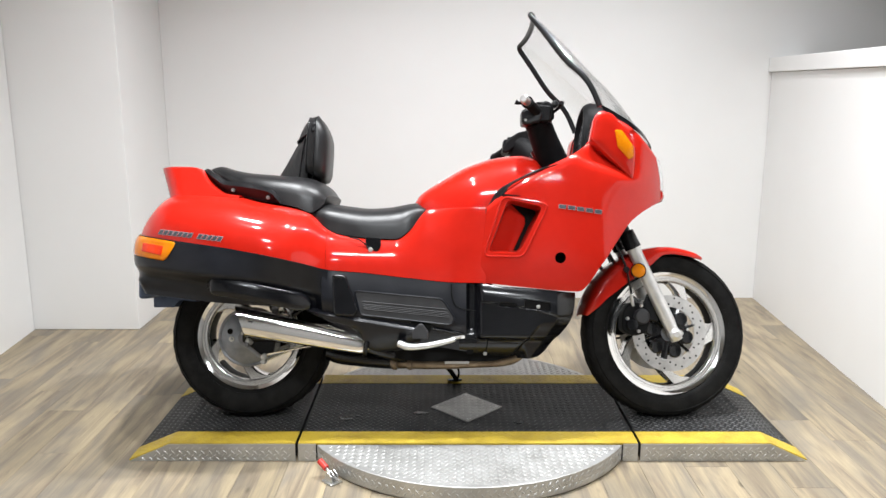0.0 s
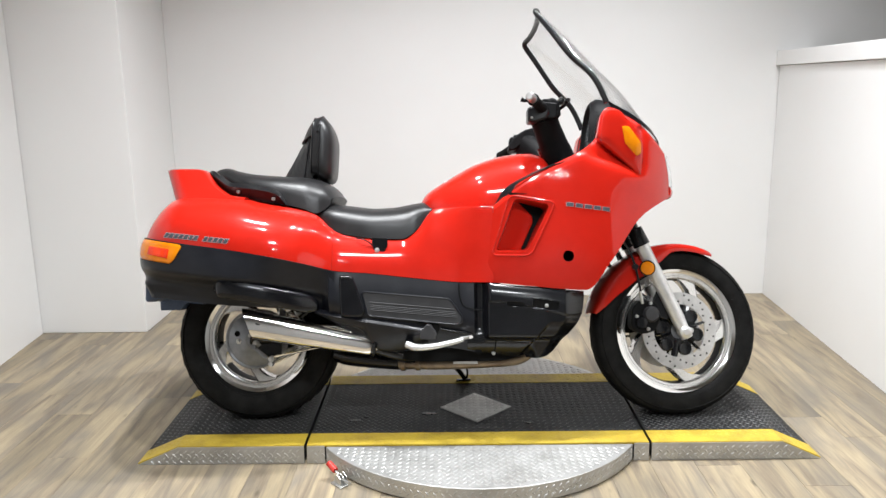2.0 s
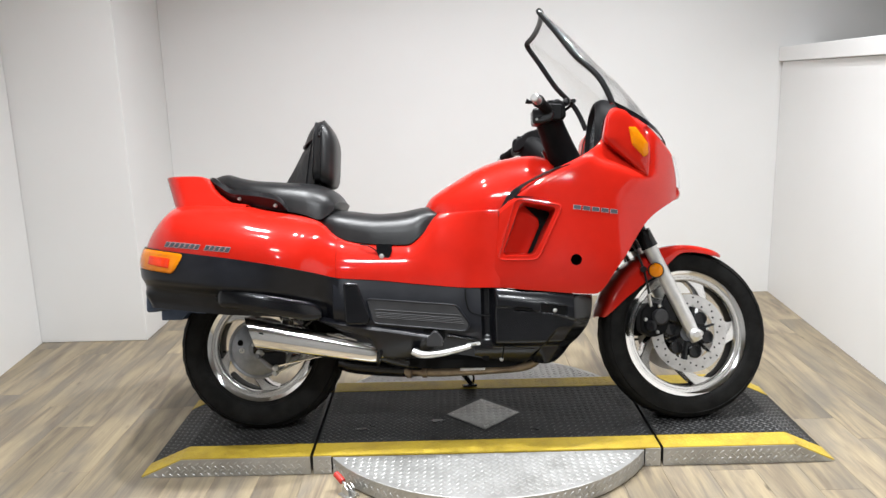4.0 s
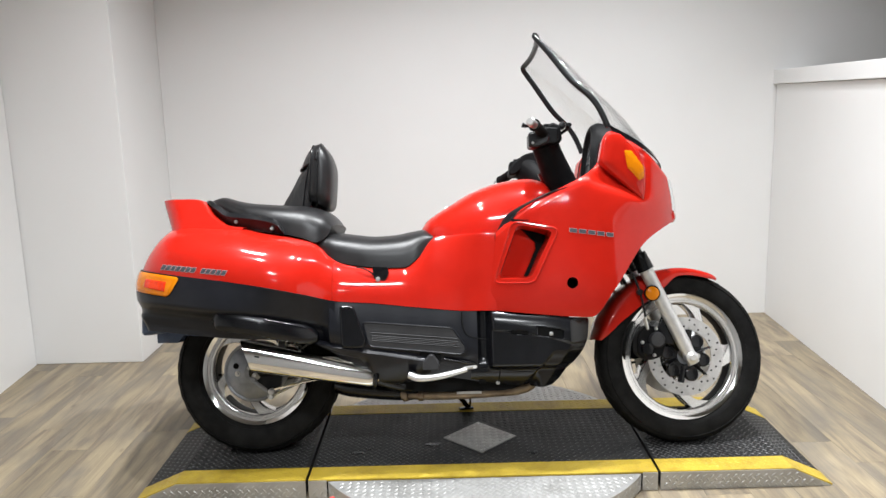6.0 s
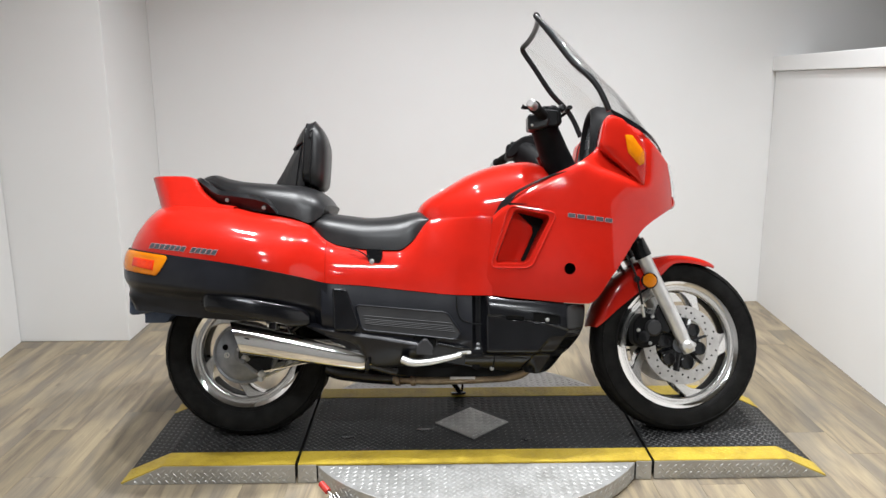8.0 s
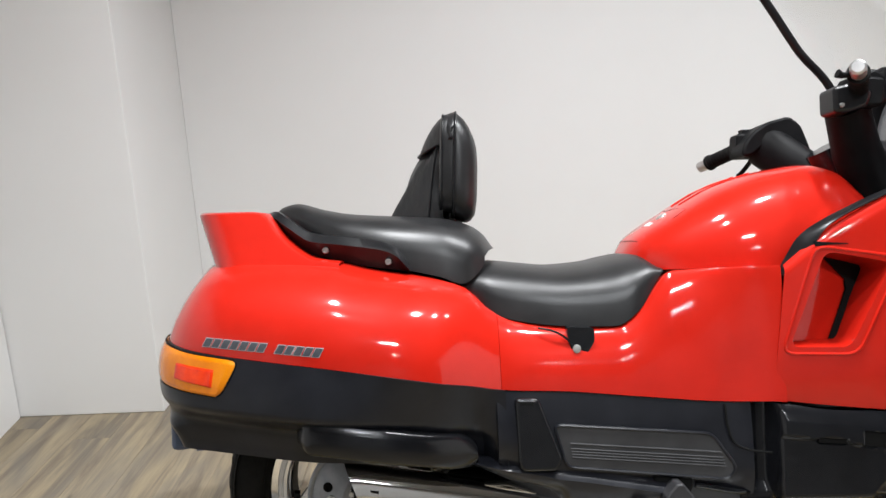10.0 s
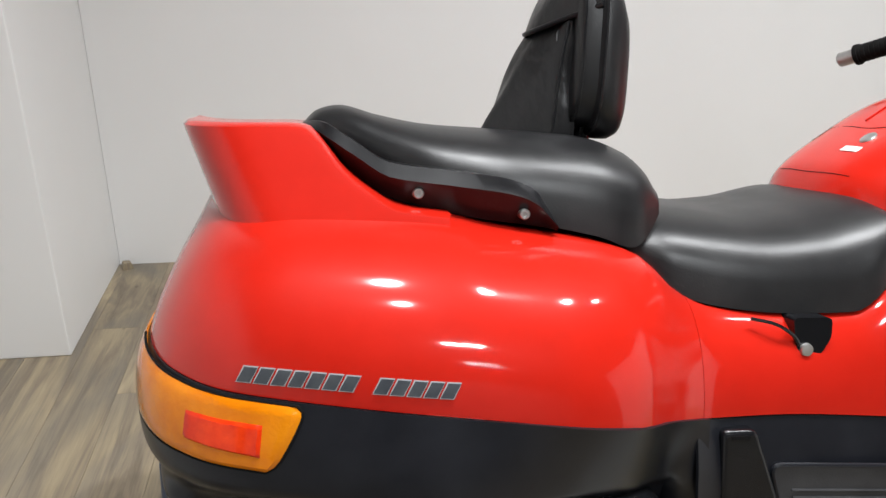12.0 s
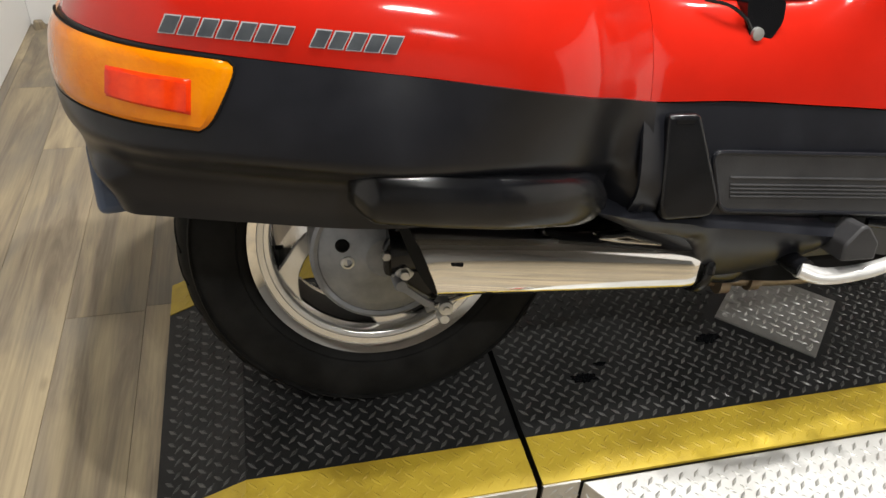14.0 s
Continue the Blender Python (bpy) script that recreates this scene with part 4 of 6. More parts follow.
# spoiler
def spoiler():
    rows = []
    lo, hi = smooth_curve((-0.30, 0.815), (-0.1, 0.806), (0.0, 0.797)), smooth_curve((-0.34, 0.908), (-0.19, 0.906), (-0.166, 0.902), (-0.15, 0.886), (-0.126, 0.854), (-0.094, 0.827), (-0.06, 0.807), (0.0, 0.797))
    for q in range(15):
        v = q / 14
        row = []
        for i in range(57):
            # plan rounded at the rear, crowned across the top
            xr = -0.278 - 0.043 * v
            x = xr * (1 - (i / 56) ** 2.0)
            k = min(1.0, (x - xr) / 0.10)
            side = (1 - (1 - k) ** 3.0) ** (1 / 3.0)
            top = hi(x) + 0.007 * (1 - side * side) * soft_step((hi(x) - lo(x)) / 0.06)
            z = lo(x) - 0.018 + (top - lo(x) + 0.018) * v
            row.append(Vector((x, -(0.258 - 0.46 * (z - 0.795)) * side, z)))
        rows.append(row)
    rows.append([Vector((p.x + 0.003, p.y * 0.965, p.z + 0.003)) for p in rows[-1]])
    rows += [[Vector((p.x + 0.004, p.y * f, p.z + 0.004 * (1 - f) * soft_step((p.z - 0.85) / 0.05))) for p in rows[-1]] for f in (0.6, 0.0)]
    return thick(mirrored(grid(rows)), 0.003)


part("tail_spoiler", spoiler(), RED, bike, "glossy red tail spoiler")


# seats
def seat(x0, x1, top, low, wide, n=40, square=0.55, front=0.0):
    rows = []
    for i in range(n + 1):
        x = x0 + (x1 - x0) * (0.5 - 0.5 * math.cos(math.pi * i / n))
        row = []
        for q in range(25):
            a = math.pi * q / 24
            c, s = math.cos(a), math.sin(a)
            y = math.copysign(abs(c) ** 0.7, c)
            row.append(Vector((x + front * (1 - y * y) * (i / n) ** 3, -wide(x) * y, low(x) + (top(x) - low(x)) * s ** square)))
        row.append(Vector((x, 0, low(x) - 0.01)))
        rows.append(row)
    return grid(rows, True, True)


rider = part("rider_seat", seat(0.238, 0.656, smooth_curve((0.238, 0.752), (0.262, 0.783), (0.30, 0.790), (0.38, 0.781), (0.446, 0.774), (0.52, 0.778), (0.58, 0.789), (0.62, 0.794), (0.656, 0.765)),
             smooth_curve((0.238, 0.745), (0.29, 0.692), (0.345, 0.670), (0.45, 0.655), (0.55, 0.651), (0.60, 0.682), (0.64, 0.737), (0.656, 0.757)),
             smooth_curve((0.238, 0.19), (0.30, 0.222), (0.45, 0.238), (0.58, 0.235), (0.656, 0.205))), LEATHER, bike, "black vinyl rider seat")
pillion = part("pillion_seat", seat(-0.17, 0.292, smooth_curve((-0.17, 0.912), (-0.15, 0.93), (-0.12, 0.936), (-0.07, 0.922), (0.0, 0.907), (0.1, 0.898), (0.2, 0.889), (0.25, 0.872), (0.278, 0.848), (0.292, 0.818)),
               smooth_curve((-0.17, 0.90), (-0.10, 0.858), (-0.04, 0.826), (0.04, 0.801), (0.13, 0.780), (0.2, 0.763), (0.245, 0.747), (0.275, 0.764), (0.292, 0.785)),
               smooth_curve((-0.17, 0.07), (-0.14, 0.095), (-0.08, 0.145), (0.0, 0.195), (0.1, 0.218), (0.2, 0.222), (0.25, 0.215), (0.292, 0.185)), front=0.03), LEATHER, bike, "black vinyl pillion seat")
# added dark block, hides the see-through gap under the rail from the camera
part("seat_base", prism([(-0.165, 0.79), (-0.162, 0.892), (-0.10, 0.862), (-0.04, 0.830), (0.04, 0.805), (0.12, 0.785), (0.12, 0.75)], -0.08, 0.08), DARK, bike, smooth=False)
for s in (-1, 1):
    rows = []
    up = smooth_curve((-0.168, 0.913), (-0.15, 0.912), (-0.11, 0.889), (-0.064, 0.860), (0.009, 0.849), (0.083, 0.836), (0.114, 0.822), (0.138, 0.785))
    dn = smooth_curve((-0.168, 0.908), (-0.125, 0.862), (-0.072, 0.821), (-0.019, 0.804), (0.061, 0.788), (0.138, 0.776))
    ww = smooth_curve((-0.168, 0.135), (-0.14, 0.18), (-0.10, 0.210), (-0.04, 0.230), (0.05, 0.246), (0.135, 0.246))
    for i in range(31):
        x = -0.168 + 0.306 * i / 30
        a, b, w = up(x), dn(x), ww(x)
        f = min(1.0, (a - b) / 0.034)
        rows.append([Vector((x, s * yy, zz)) for yy, zz in ((w - 0.06, a - 0.008 * f), (w - 0.05, a + 0.004 * f), (w - 0.024, a + 0.003 * f), (w - 0.004, a - 0.014 * f), (w - 0.019 * f - 0.004, b + 0.008 * f), (w - 0.024 * f - 0.004, b + 0.001), (w - 0.032 * f - 0.006, b), (w - 0.06, b + 0.003 * f))])
    rail = part("grab_rail", grid(rows, True, True), SATIN_BLACK, bike, "moulded black passenger grab rail")
    for bx, bz in ((-0.032, 0.826), (0.096, 0.798)):
        part("rail_bolt", lathe([(0.0, s * 0.001), (0.0030, s * 0.001), (0.0034, s * 0.004), (0.0055, s * 0.004), (0.0068, s * 0.002), (0.0068, -s * 0.01)], 16, bx, bz, s * (ww(bx) - 0.010)), STEEL, rail)


# backrest with a pouch on its back
def pad_ring(x, f, low, top):
    ringv = []
    for q in range(56):
        a = 2 * math.pi * q / 56
        c, s = math.cos(a), math.sin(a)
        y = 0.119 * f * math.copysign(abs(c) ** 0.38, c) * (1 - 0.16 * max(0.0, s) ** 1.5 - 0.06 * max(0.0, -s) ** 2)
        z = (top + low) / 2 + (top - low) / 2 * math.copysign(abs(s) ** 0.46, s)
        ringv.append(Vector((x + 0.06 * (z - 1.0), y, z + 0.003 * (z > 1.0))))
    return ringv


pad = [(0.205, 0.0, 0.99, 1.01), (0.205, 0.5, 0.95, 1.06), (0.205, 0.86, 0.910, 1.108), (0.208, 0.91, 0.904, 1.116), (0.215, 0.935, 0.900, 1.120), (0.234, 0.94, 0.896, 1.121), (0.237, 0.985, 0.890, 1.124), (0.245, 1.0, 0.885, 1.118), (0.258, 0.975, 0.881, 1.106), (0.270, 0.92, 0.880, 1.088), (0.280, 0.83, 0.884, 1.066), (0.287, 0.70, 0.894, 1.046), (0.291, 0.40, 0.925, 1.015), (0.292, 0.0, 0.95, 0.98)]
rest = part("backrest", grid([pad_ring(*p) for p in pad], True), LEATHER, bike, "upright black vinyl passenger backrest")
for p in ((0.2105, 0.93, 0.902, 1.119), (0.2385, 0.995, 0.888, 1.124)):
    pipe = pad_ring(*p)
    part("piping", tube(pipe + pipe[:1], 0.0028, 8), SATIN_BLACK, rest)
bag_mid = smooth_curve((0.885, 0.086), (0.897, 0.090), (0.95, 0.116), (1.0, 0.142), (1.03, 0.162), (1.06, 0.182))
bag_side = smooth_curve((0.885, 0.180), (0.95, 0.188), (1.0, 0.196), (1.03, 0.202), (1.06, 0.206))
rows = []
for i in range(25):
    u = i / 24
    row = []
    for q in range(29):
        v = -1 + q / 14
        y = 0.077 * max(-1.0, min(1.0, v * 1.12))
        k = min(1.0, abs(v * 1.12)) ** 1.7
        z = (0.897 - 0.010 * k) + 0.158 * u
        x = bag_mid(z) + (bag_side(z) - bag_mid(z)) * k
        x += 0.0035 * math.sin(5.0 * u + 7.0 * v) * (1 - k) + 0.002 * math.sin(13 * v + 3 * u)
        if abs(v) > 0.9:
            x += (max(0.209, x) - x) * (abs(v) - 0.9) / 0.1
            y *= 1.0 + 0.03 * math.sin(9 * u)
        row.append(Vector((x, y, z)))
    rows.append(row)
pouch = part("pouch", thick(grid(rows), 0.004), POUCH_VINYL, rest, "black vinyl pouch on the backrest")
part("pouch_base", thick(grid([[p.lerp(Vector((0.225, 0, 0.9)), f) for p in rows[0]] for f in (0.0, 0.5, 1.0)]), 0.003), LEATHER, rest)
for e in (2, 26):
    part("pouch_seam", tube([r[e] + Vector((0, 0.002 * (1 if e > 14 else -1), 0)) for r in rows], 0.0022, 6), SATIN_BLACK, rest)
rows = []
for i in range(19):
    u = i / 18
    row = []
    for q in range(33):
        v = -1 + q / 16
        k = abs(v) ** 1.7
        a = math.pi / 2 - v * 1.12
        c, sn = math.cos(a), math.sin(a)
        top = Vector((0.236 + 0.008 * sn, 0.117 * math.copysign(abs(c) ** 0.38, c) * (1 - 0.16 * sn ** 1.5), 1.006 + 0.1215 * sn ** 0.46))
        end = Vector((0.158, 0.0, 1.034)).lerp(Vector((0.236, 0.0, 1.062)), k) + Vector((0, v * 0.114, 0))
        ctl = Vector((0.194, top.y * 0.5 + end.y * 0.5, 1.128)).lerp((top + end) / 2 + Vector((-0.012, v * 0.004, 0)), k)
        row.append(top * (1 - u) ** 2 + ctl * 2 * u * (1 - u) + end * u * u)
    rows.append(row)
part("pouch_flap", thick(grid(rows), 0.005), POUCH_VINYL, rest, "folded flap of the pouch")
part("flap_piping", tube(rows[-1], 0.0038, 8), SATIN_BLACK, rest)
part("zipper_pull", prism([(0.222, 0.938), (0.227, 0.935), (0.236, 0.953), (0.235, 0.959), (0.230, 0.958)], -0.1065, -0.104), HUB_GREY, rest, "small metal zip pull", False)
part("zipper", tube([(0.226, -0.1008, 0.94), (0.225, -0.1018, 0.97), (0.224, -0.1015, 1.03), (0.223, -0.097, 1.06)], 0.0018, 6), SATIN_BLACK, rest)
part("zipper_pull", tube([(0.196, -0.06, 1.04), (0.188, -0.062, 1.03), (0.186, -0.066, 1.018)], 0.0014, 6), GREY_PLASTIC, rest)
for y in (-0.06, 0.06):
    part("bracket", tube([(0.235, y, 0.92), (0.22, y, 0.85)], 0.01, 10, 0.5), GLOSS_BLACK, rest)


# tank cover
tank_top = smooth_curve((0.600, 0.775), (0.63, 0.825), (0.656, 0.845), (0.711, 0.878), (0.82, 0.937), (0.929, 0.968), (1.01, 0.976), (1.06, 0.965), (1.10, 0.93))
tank_wide = smooth_curve((0.60, 0.06), (0.64, 0.14), (0.72, 0.195), (0.85, 0.232), (0.98, 0.235), (1.10, 0.20))
tank_low = smooth_curve((0.60, 0.755), (0.68, 0.758), (1.10, 0.76))


def tank():
    rows = []
    for i in range(41):
        x = 0.60 + 0.5 * i / 40
        row = []
        for q in range(29):
            a = math.pi * q / 28
            c, s = math.cos(a), math.sin(a)
            row.append(Vector((x, -tank_wide(x) * math.copysign(abs(c) ** 0.62, c), tank_low(x) + (tank_top(x) - tank_low(x)) * s ** 0.9)))
        rows.append(row)
    return grid(rows, False, False)


def on_tank(x, y, up=0.0):
    c = min(1.0, abs(y) / tank_wide(x)) ** (1 / 0.62)
    return Vector((x - 0.4 * up, y, tank_low(x) + (tank_top(x) - tank_low(x)) * math.sqrt(1 - c * c) ** 0.9 + up))


tank_ob = part("tank_cover", thick(tank(), 0.004), RED, bike, "glossy red tank cover")
loop = [on_tank(x, y) for x, y in ((0.634, -0.09), (0.628, -0.05), (0.626, 0.0), (0.628, 0.05), (0.634, 0.09))]
part("lid_seam", tube(spline(loop, 24), 0.0006, 6), DARK, tank_ob)
loop = [on_tank(x, y) for x, y in ((0.705, -0.112), (0.728, -0.110), (0.737, -0.102), (0.731, -0.05), (0.726, 0.0), (0.731, 0.05), (0.737, 0.102), (0.728, 0.110), (0.705, 0.112))]
part("lid_seam", tube(spline(loop, 40), 0.0006, 6), DARK, tank_ob)
for y in (-1, 1):
    part("lid_edge", tube([on_tank(x, y * w, 0.001) for x, w in ((0.745, 0.03), (0.79, 0.036), (0.84, 0.042), (0.90, 0.05))], 0.0016, 8), RED, tank_ob)
part("lock", turned(lathe([(0.0, 0.004), (0.009, 0.004), (0.0125, 0.0025), (0.0135, 0.0)], 24), Matrix.Translation(on_tank(0.702, -0.036, 0.0)) @ pose(0, 0, 0, 58, 0, 90)), STEEL, tank_ob, "round steel lid lock")
label = grid([[on_tank(x, y, 0.0012) for y in (-0.056, -0.046, -0.036, -0.026, -0.016)] for x in (0.668, 0.673, 0.679)])
part("decal", thick(label, 0.0006), TRIM_WHITE, tank_ob, "small white label", False)


# front fairing
def fair_w(x, z):
    w = 0.312 - 0.034 * ((1.12 - x) / 0.28) ** 2 if x < 1.12 else 0.312 * max(0.0, 1 - ((x - 1.12) / 0.45) ** 2.4) ** 0.555
    over = soft_step((z - 0.912 + 0.30 * (x - 1.18)) / 0.075)
    w -= 0.055 * over * soft_step((x - 1.15) / 0.09) * soft_step((1.43 - x) / 0.09)
    w *= 1 - 0.10 * max(0, (z - 0.82) / 0.3) ** 1.6 - 0.06 * max(0, (0.62 - z) / 0.16) ** 2
    return w


fl_x, fl_z = smooth_curve((0, 0.842), (0.3, 1.0), (0.55, 1.186), (0.7, 1.275), (0.85, 1.388), (1, 1.528)), smooth_curve((0, 0.498), (0.3, 0.481), (0.55, 0.466), (0.7, 0.566), (0.85, 0.718), (1, 0.803))
ft_x, ft_z = smooth_curve((0, 0.872), (0.15, 0.948), (0.3, 1.067), (0.47, 1.19), (0.55, 1.242), (0.62, 1.262), (0.7, 1.295), (0.8, 1.365), (0.9, 1.440), (1, 1.508)), smooth_curve((0, 0.762), (0.15, 0.825), (0.3, 0.894), (0.47, 0.958), (0.55, 1.010), (0.62, 1.090), (0.7, 1.118), (0.8, 1.082), (0.9, 1.015), (1, 0.952))


def fairing_rows():
    rows = []
    for q in range(41):
        v = q / 40
        row = []
        for i in range(71):
            u = i / 70
            x, z = fl_x(u) + (ft_x(u) - fl_x(u)) * v, fl_z(u) + (ft_z(u) - fl_z(u)) * v
            edge = 0.012 * max(0, (v - 0.93) / 0.07) ** 2
            row.append(Vector((x, -(fair_w(x, z) - edge), z)))
        rows.append(row)
    return rows


DUCT = [(0.944, 0.786), (1.064, 0.760), (0.984, 0.600), (0.874, 0.602)]
trim_up = spline([(0.862, 0, 0.740), (0.884, 0, 0.780), (0.908, 0, 0.817), (0.954, 0, 0.849), (1.052, 0, 0.894), (1.118, 0, 0.914)], 24)
trim_lo = spline([(0.880, 0, 0.742), (0.912, 0, 0.775), (0.927, 0, 0.800), (0.960, 0, 0.841), (1.052, 0, 0.888), (1.118, 0, 0.910)], 24)
for s in (-1, 1):
    bm = grid([[Vector((p.x, -s * p.y, p.z)) for p in r] for r in fairing_rows()])
    bm = thick(bm, 0.005)
    cut = prism(rounded(DUCT, 0.02), s * 0.15, s * 0.5)
    hole = prism([(1.124 + 0.019 * math.cos(a), 0.583 + 0.019 * math.sin(a)) for a in (2 * math.pi * k / 28 for k in range(28))], s * 0.15, s * 0.5)
    part("front_fairing", carve(bm, cut, hole), RED, bike, "glossy red front fairing side")
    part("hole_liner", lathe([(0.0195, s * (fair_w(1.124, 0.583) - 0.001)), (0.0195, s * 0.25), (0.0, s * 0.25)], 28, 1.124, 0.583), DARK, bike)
    # duct pocket, deeper towards the front
    o = [Vector(p) for p in rounded(DUCT, 0.02)]
    mid = sum(o, Vector((0, 0))) / len(o)
    rings = []
    for f in (0.0, 0.3, 0.7, 1.0):
        ringv = []
        for p in o:
            q = p.lerp(mid, 0.10 * f)
            deep = (0.012 + 0.085 * max(0, (q.x - 0.86) / 0.2)) * f
            ringv.append(Vector((q.x, s * (fair_w(p.x, p.y) - 0.001 - deep), q.y)))
        rings.append(ringv)
    duct = part("air_duct", grid(rings, True, False), RED, bike, "recessed red air duct")
    rings = []
    for f in (0.10, 0.4, 0.7, 0.98):
        qs = [p.lerp(mid, f) for p in o]
        rings.append([Vector((q.x, s * (fair_w(q.x, q.y) - 0.001 - 0.012 - 0.085 * max(0, (q.x - 0.86) / 0.2)), q.y)) for q in qs])
    part("duct_floor", grid(rings, True, True), RED, duct)
    # dark sheet: the opening at the front, painted shade along the top
    dark_bm = bmesh.new()
    dark_bm.faces.new([dark_bm.verts.new((x, s * (fair_w(x, z) + 0.006 - (0.012 + 0.085 * (x - 0.86) / 0.2)), z)) for x, z in ((0.958, 0.776), (1.054, 0.752), (1.020, 0.69), (0.982, 0.610), (0.968, 0.611), (0.992, 0.662), (1.012, 0.706), (1.010, 0.728))])
    part("duct_opening", thick(dark_bm, 0.003), DARK, duct, "dark opening of the air duct, with painted shade along its top", False)
    rim_pts = [Vector((p.x, s * (fair_w(p.x, p.y) + 0.0005), p.y)) for p in [Vector(a) for a in rounded([(0.926, 0.797), (1.084, 0.769), (0.996, 0.586), (0.860, 0.589)], 0.024)]]
    part("duct_rim", tube(rim_pts + rim_pts[:1], 0.0034, 8), RED, duct)
    # dark wedge between tank and fairing
    rows = []
    for k in range(25):
        u = k / 24
        up_p = trim_up[k]
        lo_p = trim_lo[k]
        row = []
        for q in range(7):
            v = q / 6
            p = lo_p.lerp(up_p, v)
            y = fair_w(p.x, p.z) - 0.004 - 0.022 * v + 0.004 * math.sin(math.pi * v)
            row.append(Vector((p.x, s * y, p.z)))
        rows.append(row)
    part("dark_trim", thick(grid(rows), 0.003), SATIN_BLACK, bike, "dark crescent trim between tank and fairing")
    # shoulder pod overhanging the flank, with the indicator on its outer face
    def pod_y(x, off=0.0):
        return s * (0.292 - 0.21 * (x - 1.24) + off)
    outer = rounded([(1.250, 1.080), (1.276, 1.104), (1.316, 1.096), (1.364, 1.046), (1.402, 0.980), (1.400, 0.925), (1.392, 0.858), (1.312, 0.928), (1.234, 0.996)], 0.014)
    cx, cz = sum(p[0] for p in outer) / len(outer), sum(p[1] for p in outer) / len(outer)
    rows = []
    for f, d in ((0.0, 0.003), (0.55, 0.003), (0.86, 0.001), (0.94, -0.002), (0.985, -0.008), (1.0, -0.018), (0.99, -0.05), (0.9, -0.11)):
        rows.append([Vector((cx + (x - cx) * f, pod_y(cx + (x - cx) * f, d), cz + (z - cz) * f)) for x, z in outer])
    pod = part("indicator_pod", grid(rows, True, False), RED, bike, "glossy red shoulder pod carrying the indicator")
    back = bmesh.new()
    back.faces.new([back.verts.new((cx + (x - cx) * 0.97, pod_y(cx + (x - cx) * 0.97, -0.095), cz + (z - cz) * 0.97)) for x, z in outer])
    part("pod_liner", thick(back, 0.002), SATIN_BLACK, pod, smooth=False)
    glass = rounded([(1.322, 1.036), (1.348, 1.036), (1.392, 0.978), (1.392, 0.940), (1.374, 0.930), (1.332, 0.974)], 0.005)
    gx, gz = sum(p[0] for p in glass) / len(glass), sum(p[1] for p in glass) / len(glass)
    rows = []
    for f, d in ((0.0, 0.0105), (0.5, 0.0095), (0.85, 0.008), (0.96, 0.006), (1.0, 0.001), (1.0, -0.01)):
        rows.append([Vector((gx + (x - gx) * f, pod_y(gx + (x - gx) * f, d), gz + (z - gz) * f)) for x, z in glass])
    part("indicator_lens", grid(rows, True, False), AMBER, pod, "amber indicator lens")

# nose between both sides
rows = []
for i in range(15):
    u = 0.70 + 0.30 * i / 14
    x, z = ft_x(u), ft_z(u)
    w = fair_w(x, z) - 0.011
    rows.append([Vector((x + (0.06 - 0.05 * (i / 14)) * (1 - t * t), w * t, z + (0.0 - 0.03 * (1 - i / 14)) * (1 - t * t))) for t in [-1 + q / 8 for q in range(17)]])
part("nose_panel", thick(grid(rows), 0.004), RED, bike, "glossy red nose panel")
rows = []
for i in range(13):
    z = 0.948 - 0.112 * i / 12
    x = 1.500 + 0.020 * math.sin(math.pi * 0.5 * i / 12)
    w = fair_w(x, z) + 0.002
    rows.append([Vector((x + 0.032 * (1 - abs(t) ** 4), w * t, z)) for t in [-1 + q / 8 for q in range(17)]])
part("headlight", thick(grid(rows), 0.004), CLEAR_LENS, bike, "clear wide headlight lens")
part("nose_lip", thick(grid([[Vector((1.520 + 0.007 * math.sin(math.pi * k / 4) + 0.024 * (1 - abs(t) ** 4), (fair_w(1.522, 0.82) + 0.002) * t, 0.836 - 0.036 * k / 4)) for t in [-1 + q / 8 for q in range(17)]] for k in range(5)]), 0.004), RED, bike, "glossy red lip under the headlight")
part("nose_underside", thick(grid([[Vector((fl_x(u) - 0.004, t * (fair_w(fl_x(u), fl_z(u)) - 0.008), fl_z(u) + 0.01)) for t in [-1 + q / 6 for q in range(13)]] for u in [0.6 + 0.4 * k / 12 for k in range(13)]]), 0.004), BLACK_PLASTIC, bike)

# dashboard behind the screen
rows = []
for i in range(12):
    u = 0.40 + 0.31 * i / 11
    x, z = ft_x(u), ft_z(u)
    w = fair_w(x, z) - 0.014
    rows.append([Vector((x, w * t, z - 0.004 - 0.03 * (1 - t * t))) for t in [-1 + q / 6 for q in range(13)]])
part("dashboard", thick(grid(rows), 0.004), BLACK_PLASTIC, bike, "black dashboard panel")
def hood_ring(x, hw, top, low, lift=0.0):
    return [Vector((x + 0.045 * (k / 20 if k <= 20 else 2 - k / 20) * 0.6, -hw * math.cos(math.pi * k / 40), low + (top - low) * math.sin(math.pi * k / 40) ** 0.7 + lift)) for k in range(41)]


hood = part("instrument_hood", thick(grid([hood_ring(1.42, 0.135, 1.10, 0.99), hood_ring(1.31, 0.122, 1.182, 1.0), hood_ring(1.26, 0.114, 1.190, 0.99), hood_ring(1.238, 0.104, 1.180, 0.98), hood_ring(1.236, 0.092, 1.166, 0.98), hood_ring(1.25, 0.078, 1.146, 0.98), hood_ring(1.275, 0.066, 1.13, 0.985)]), 0.004), MATT_BLACK, bike, "black instrument hood")
face = bmesh.new()
face.faces.new([face.verts.new(p) for p in hood_ring(1.252, 0.076, 1.148, 0.985)])
part("instrument_face", thick(face, 0.004), DIAL_GLASS, hood, "grey instrument glass", False)
